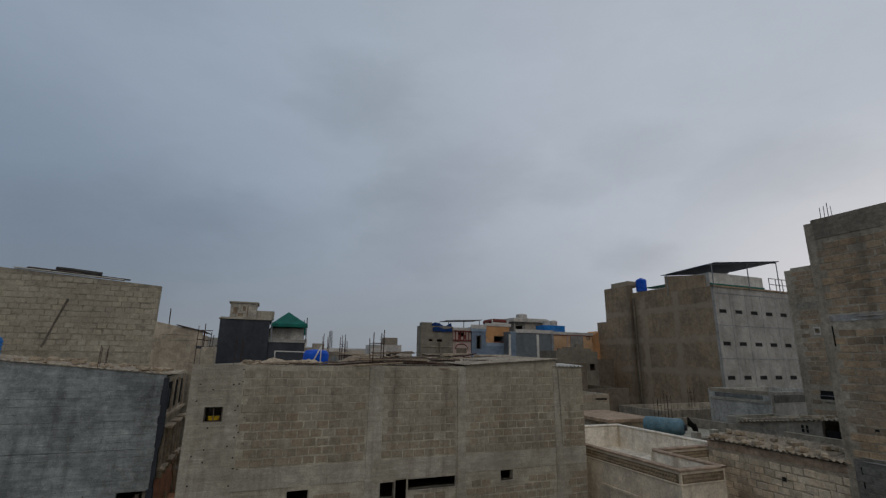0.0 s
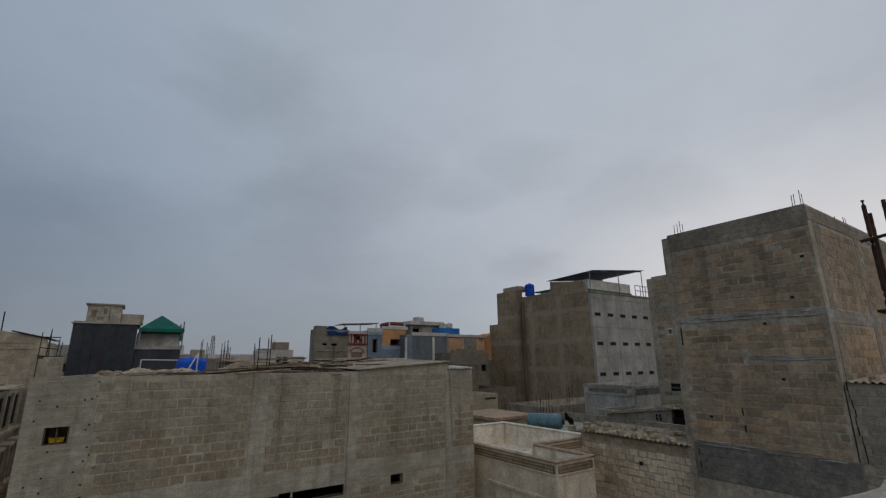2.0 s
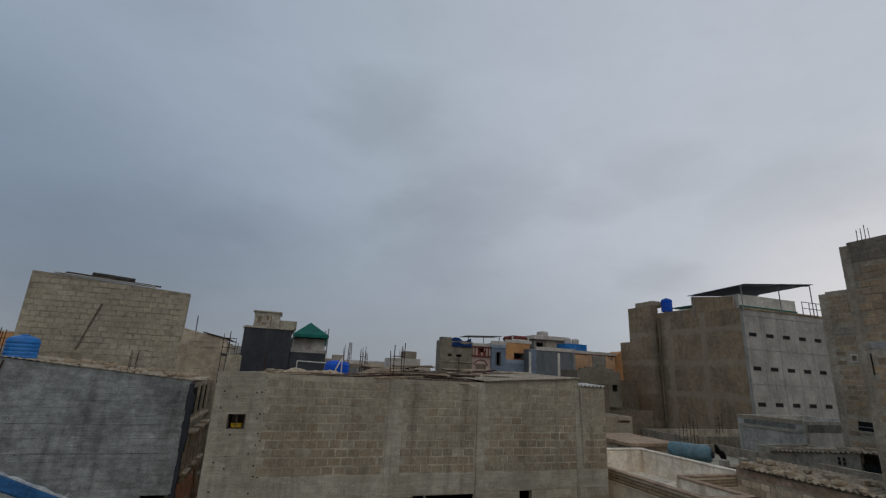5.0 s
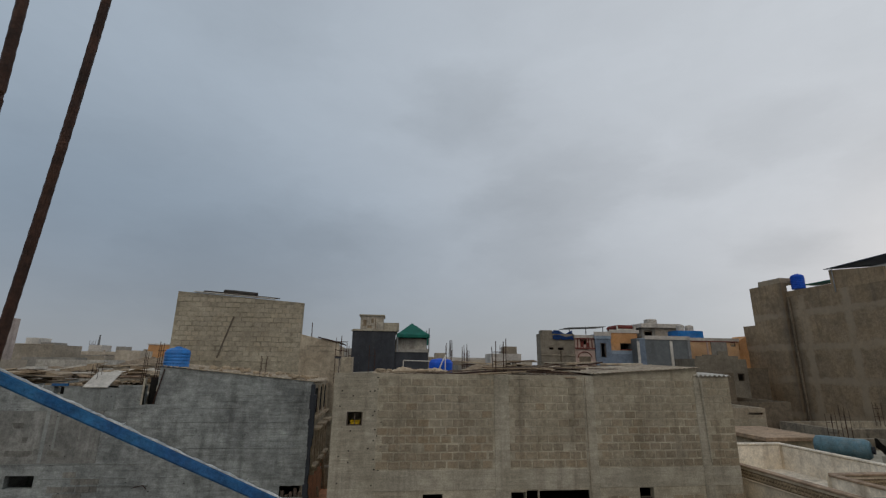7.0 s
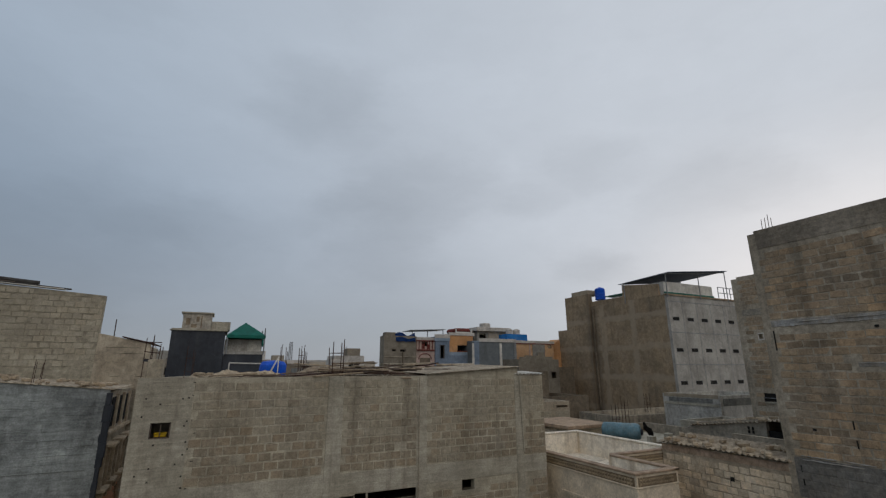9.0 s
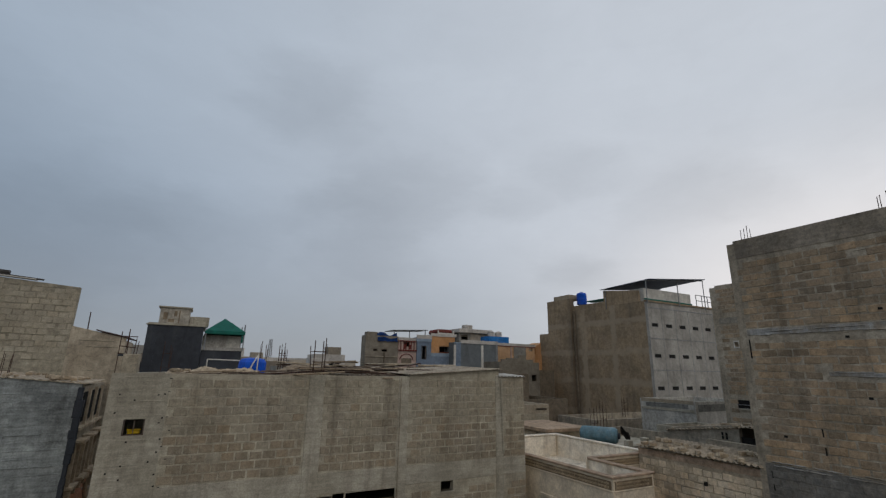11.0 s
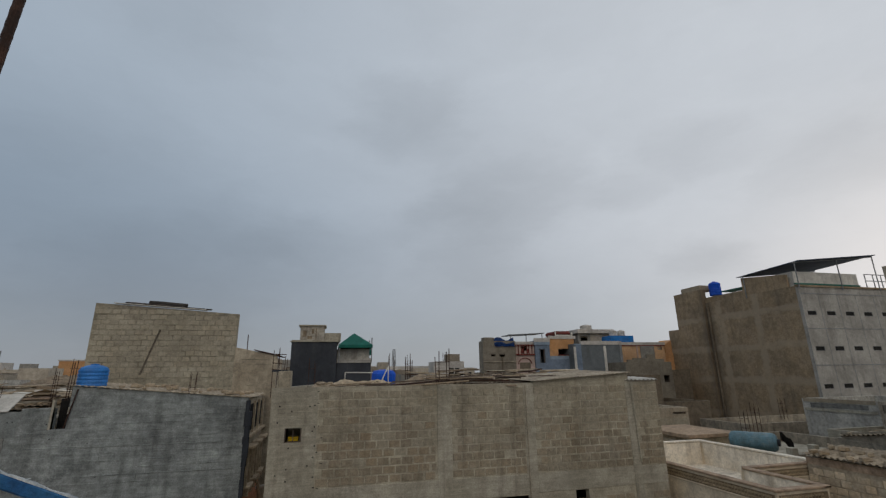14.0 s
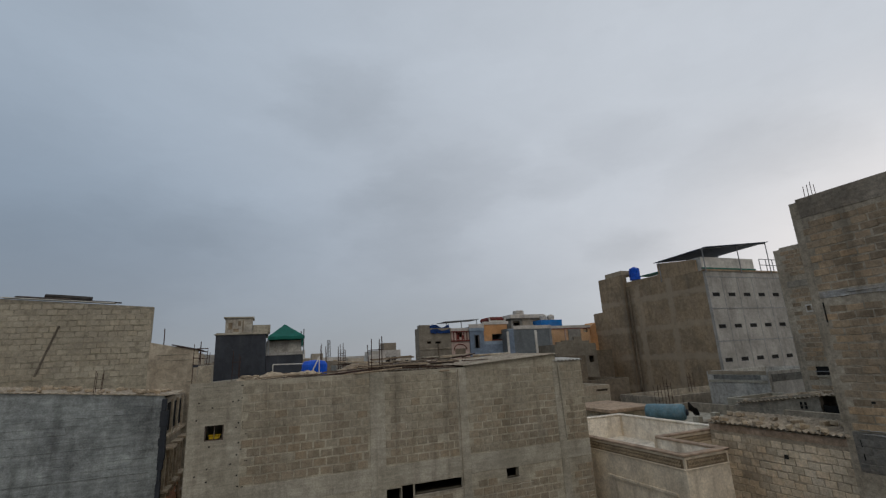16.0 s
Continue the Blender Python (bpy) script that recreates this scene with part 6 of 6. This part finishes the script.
for k in range(46):
    y = rnd.choice((62, 74, 90, 112))
    x = -rnd.uniform(0.12, 0.80) * y
    w, d, h = rnd.uniform(1.5, 4.2), rnd.uniform(2, 4), 8.35 + 0.011 * y + rnd.uniform(0.0, 1.2)
    t = thing("far_house", "small pale flat-roofed house of the crowded far town", "building", pose(x, y + rnd.uniform(-5, 5), 0), "far houses")
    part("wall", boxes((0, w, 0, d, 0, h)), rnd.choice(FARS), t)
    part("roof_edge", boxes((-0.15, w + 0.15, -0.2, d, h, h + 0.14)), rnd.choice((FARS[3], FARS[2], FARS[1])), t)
    if k % 2:
        a = rnd.uniform(0.1, 0.5) * w
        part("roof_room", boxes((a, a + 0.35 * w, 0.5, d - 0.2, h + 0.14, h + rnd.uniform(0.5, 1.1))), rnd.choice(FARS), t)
    for q in range(2):
        a = w * (0.15 + 0.45 * q)
        part("window", boxes((a, a + 0.5, -0.03, 0.0, h - 1.3, h - 0.5)), DARK, t)
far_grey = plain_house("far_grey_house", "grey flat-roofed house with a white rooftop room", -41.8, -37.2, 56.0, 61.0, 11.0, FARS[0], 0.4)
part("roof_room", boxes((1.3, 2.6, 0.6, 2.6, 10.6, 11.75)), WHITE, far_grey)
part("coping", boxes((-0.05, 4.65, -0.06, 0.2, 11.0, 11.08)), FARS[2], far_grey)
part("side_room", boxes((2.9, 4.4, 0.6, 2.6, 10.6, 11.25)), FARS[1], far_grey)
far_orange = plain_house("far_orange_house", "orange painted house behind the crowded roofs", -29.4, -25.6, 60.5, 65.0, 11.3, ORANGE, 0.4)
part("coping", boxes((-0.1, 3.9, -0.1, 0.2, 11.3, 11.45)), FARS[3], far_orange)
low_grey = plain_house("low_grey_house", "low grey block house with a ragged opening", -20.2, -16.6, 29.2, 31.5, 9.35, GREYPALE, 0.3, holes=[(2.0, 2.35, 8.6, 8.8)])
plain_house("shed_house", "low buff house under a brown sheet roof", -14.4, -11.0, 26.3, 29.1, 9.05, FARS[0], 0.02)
corrugated("roof_sheet", "brown weathered sheet roof sloping behind a wall", 3.4, 3.0, pose(-14.4, 26.2, 9.05, 9, 0, 0), DUSTY, 0.45, 0.06)
mast = thing("radio_mast", "distant steel lattice radio mast above the roofs", "mast", pose(-88, 150, 8))
for k in range(3):
    part("leg", rods(((k * 0.9, (k % 2) * 0.8, -8), (0.9 + 0.1 * k, 0.4, 9)), r=0.12, sides=6), STEEL, mast)
for k in range(9):
    part("brace", rods(((0.1 * k, 0.4, k), (1.8 - 0.1 * k, 0.4, k + 0.8)), r=0.08, sides=5), STEEL, mast)
mast = thing("radio_mast", "distant steel lattice radio mast above the roofs", "mast", pose(11.2, 88.0, 8.0))
for k in range(3):
    part("leg", rods(((k * 0.7, (k % 2) * 0.6, -8), (0.5 + 0.2 * k, 0.3, 6.0)), r=0.07, sides=6), STEEL, mast)
for k in range(8):
    part("brace", rods(((0.05 * k, 0.3, 0.7 * k), (1.4 - 0.05 * k, 0.3, 0.7 * k + 0.6)), r=0.05, sides=5), STEEL, mast)


# ---- the camera's own roof: rods, rail and parapet ----
def own_roof():
    roof = thing("own_roof", "bare concrete roof with low parapets at the camera's feet", "building", kind="structure")
    part("roof_slab", boxes((-2.4, 3.0, -6.0, 1.7, 7.4, 7.66)), CAST, roof)
    part("wall", boxes((-2.4, 3.0, 1.4, 1.6, 0, 7.4)), MORTAR, roof)
    part("wall", boxes((2.8, 3.0, -6.0, 1.4, 0, 7.4)), MORTAR, roof)
    part("wall", boxes((-2.4, -2.2, -6.0, 1.4, 0, 7.4)), MORTAR, roof)
    part("back_wall", boxes((-2.4, 3.0, -6.2, -6.0, 0, 10.4)), MORTAR, roof)


own_roof()


def rail():
    a, b = Vector(RAIL_A), Vector(RAIL_B)
    d = (b - a).normalized()
    a, b = a - d * 0.35, b + d * 0.9
    t = thing("blue_rail", "worn blue painted square rail with cement crusted on top", "rail", Matrix.Translation(a) @ d.to_track_quat("X", "Z").to_matrix().to_4x4())
    n = (b - a).length
    bm = bmesh.new()
    bx(bm, 0, n, -0.013, 0.013, -0.015, 0.015, chamfer=0.004)
    part("bar", bm, BLUEPAINT, t)
    rnd = random.Random(6)
    bm = bmesh.new()
    steps = int(n / 0.007)
    last = None
    for k in range(steps + 1):
        x = n * k / steps
        thick = max(0.0006, 0.0026 + 0.0036 * noise.noise((x * 22, 0, 0)) + rnd.uniform(-0.0008, 0.0012))
        half = 0.0112 + 0.0026 * noise.noise((x * 15, 3, 0))
        ring = [bm.verts.new(p) for p in ((x, -half, 0.0146), (x, -half * 0.8, 0.015 + thick), (x, half * 0.8, 0.015 + thick), (x, half, 0.0146))]
        if last:
            for j in range(3):
                bm.faces.new((last[j], last[j + 1], ring[j + 1], ring[j]))
        last = ring
        if rnd.random() < 0.05:
            rod(bm, (x, -0.004, 0.014), (x + rnd.gauss(0, 0.007), -0.006, 0.015 + rnd.uniform(0.005, 0.014)), 0.0024, 5, 0.0008)
    part("crust", bm, PALECRUST, t, "pale cement crust")


RAIL_A, RAIL_B = (-1.079, 1.193, 9.243), (-0.475, 1.469, 8.891)
rail()
for k, (foot, head, bend) in enumerate((((-1.156, 1.143, 7.66), (-1.046, 1.219, 10.7), 0.003), ((-1.112, 1.012, 7.66), (-1.135, 1.028, 10.7), 0.01))):
    a, b = Vector(foot), Vector(head)
    pts = [a.lerp(b, u / 12) + Vector((bend * math.sin(u * 0.9), 0, 0)) for u in range(13)]
    lab = "rust-brown deformed steel bar standing upright beside a rail"
    tagged(link("upright_bar", chain(pts, 0.0125, 10, 0.06), RUST, None, lab), lab, "rebar", "upright bars")


def column_cage():
    """Starter bars of an unbuilt column on a mortar-smeared stub at the roof's edge."""
    stub = bmesh.new()
    bx(stub, 2.02, 2.75, -0.5, 0.66, 7.66, 8.90)
    bmesh.ops.subdivide_edges(stub, edges=stub.edges[:], cuts=14, use_grid_fill=True)
    for v in stub.verts:
        rise = max(0.0, min(1.0, (v.co.z - 8.3) / 0.5))
        lump = noise.noise(v.co * 5.0) * 0.05 + noise.noise(v.co * 17.0) * 0.018
        v.co += Vector((lump, lump * 0.8, rise * (lump - 0.34 * max(0.0, v.co.y - 0.42) + 0.06 * (0.66 - v.co.y) * rise)))
    lab = "column stub smeared with pale rough mortar at the roof edge"
    tagged(link("column_stub", stub, STUB, None, lab), lab, "column")
    t = thing("column_bars", "rusted steel column bars tied with a stirrup above a stub", "rebar")
    for x, y, top, lean in ((2.268, 0.432, 9.885, 0.0), (2.43, 0.452, 9.87, 0.0), (2.278, 0.383, 9.88, 0.004), (2.44, 0.386, 9.87, 0.0), (2.285, 0.338, 9.805, 0.0), (2.45, 0.325, 9.8, 0.005), (2.27, 0.27, 9.84, 0.0)):
        pts = [(x + lean * k, y, 8.7 + (top - 8.7) * k / 6) for k in range(7)]
        part("bar", chain(pts, 0.0066, 8, 0.08), RUST, t)
    part("cross_bar", rods(((2.255, 0.46, 9.733), (2.262, 0.25, 9.76)), r=0.006), RUST, t)
    for z in (9.48, 9.12):
        part("stirrup", rods(((2.255, 0.455, z), (2.255, 0.25, z)), ((2.255, 0.25, z), (2.47, 0.25, z)), ((2.47, 0.25, z), (2.47, 0.47, z)), ((2.47, 0.47, z), (2.255, 0.455, z)), r=0.006), RUST, t)


STUB = surface("pale_smeared_mortar", rgb(0.46, 0.40, 0.31), rgb(0.34, 0.30, 0.24), 9, 70, bump=0.8, wash=0.4, washed=rgb(0.5, 0.46, 0.4))
column_cage()
PALEPINK = surface("pale_pinkish_render", rgb(0.40, 0.345, 0.32), rgb(0.33, 0.285, 0.265), 0.5, 9, streak=0.3, mottle=0.5)
plain_house("pinkish_tower_house", "pale pinkish rendered tower house among far roofs", -36.0, -30.5, 40.0, 41.5, 12.6, PALEPINK, 0.4, holes=[(4.0, 4.8, 11.0, 11.8)])
plain_house("grey_town_house", "plain grey far house with a white upper wall", -29.4, -25.4, 41.0, 42.5, 9.55, FARS[1], 0.4)
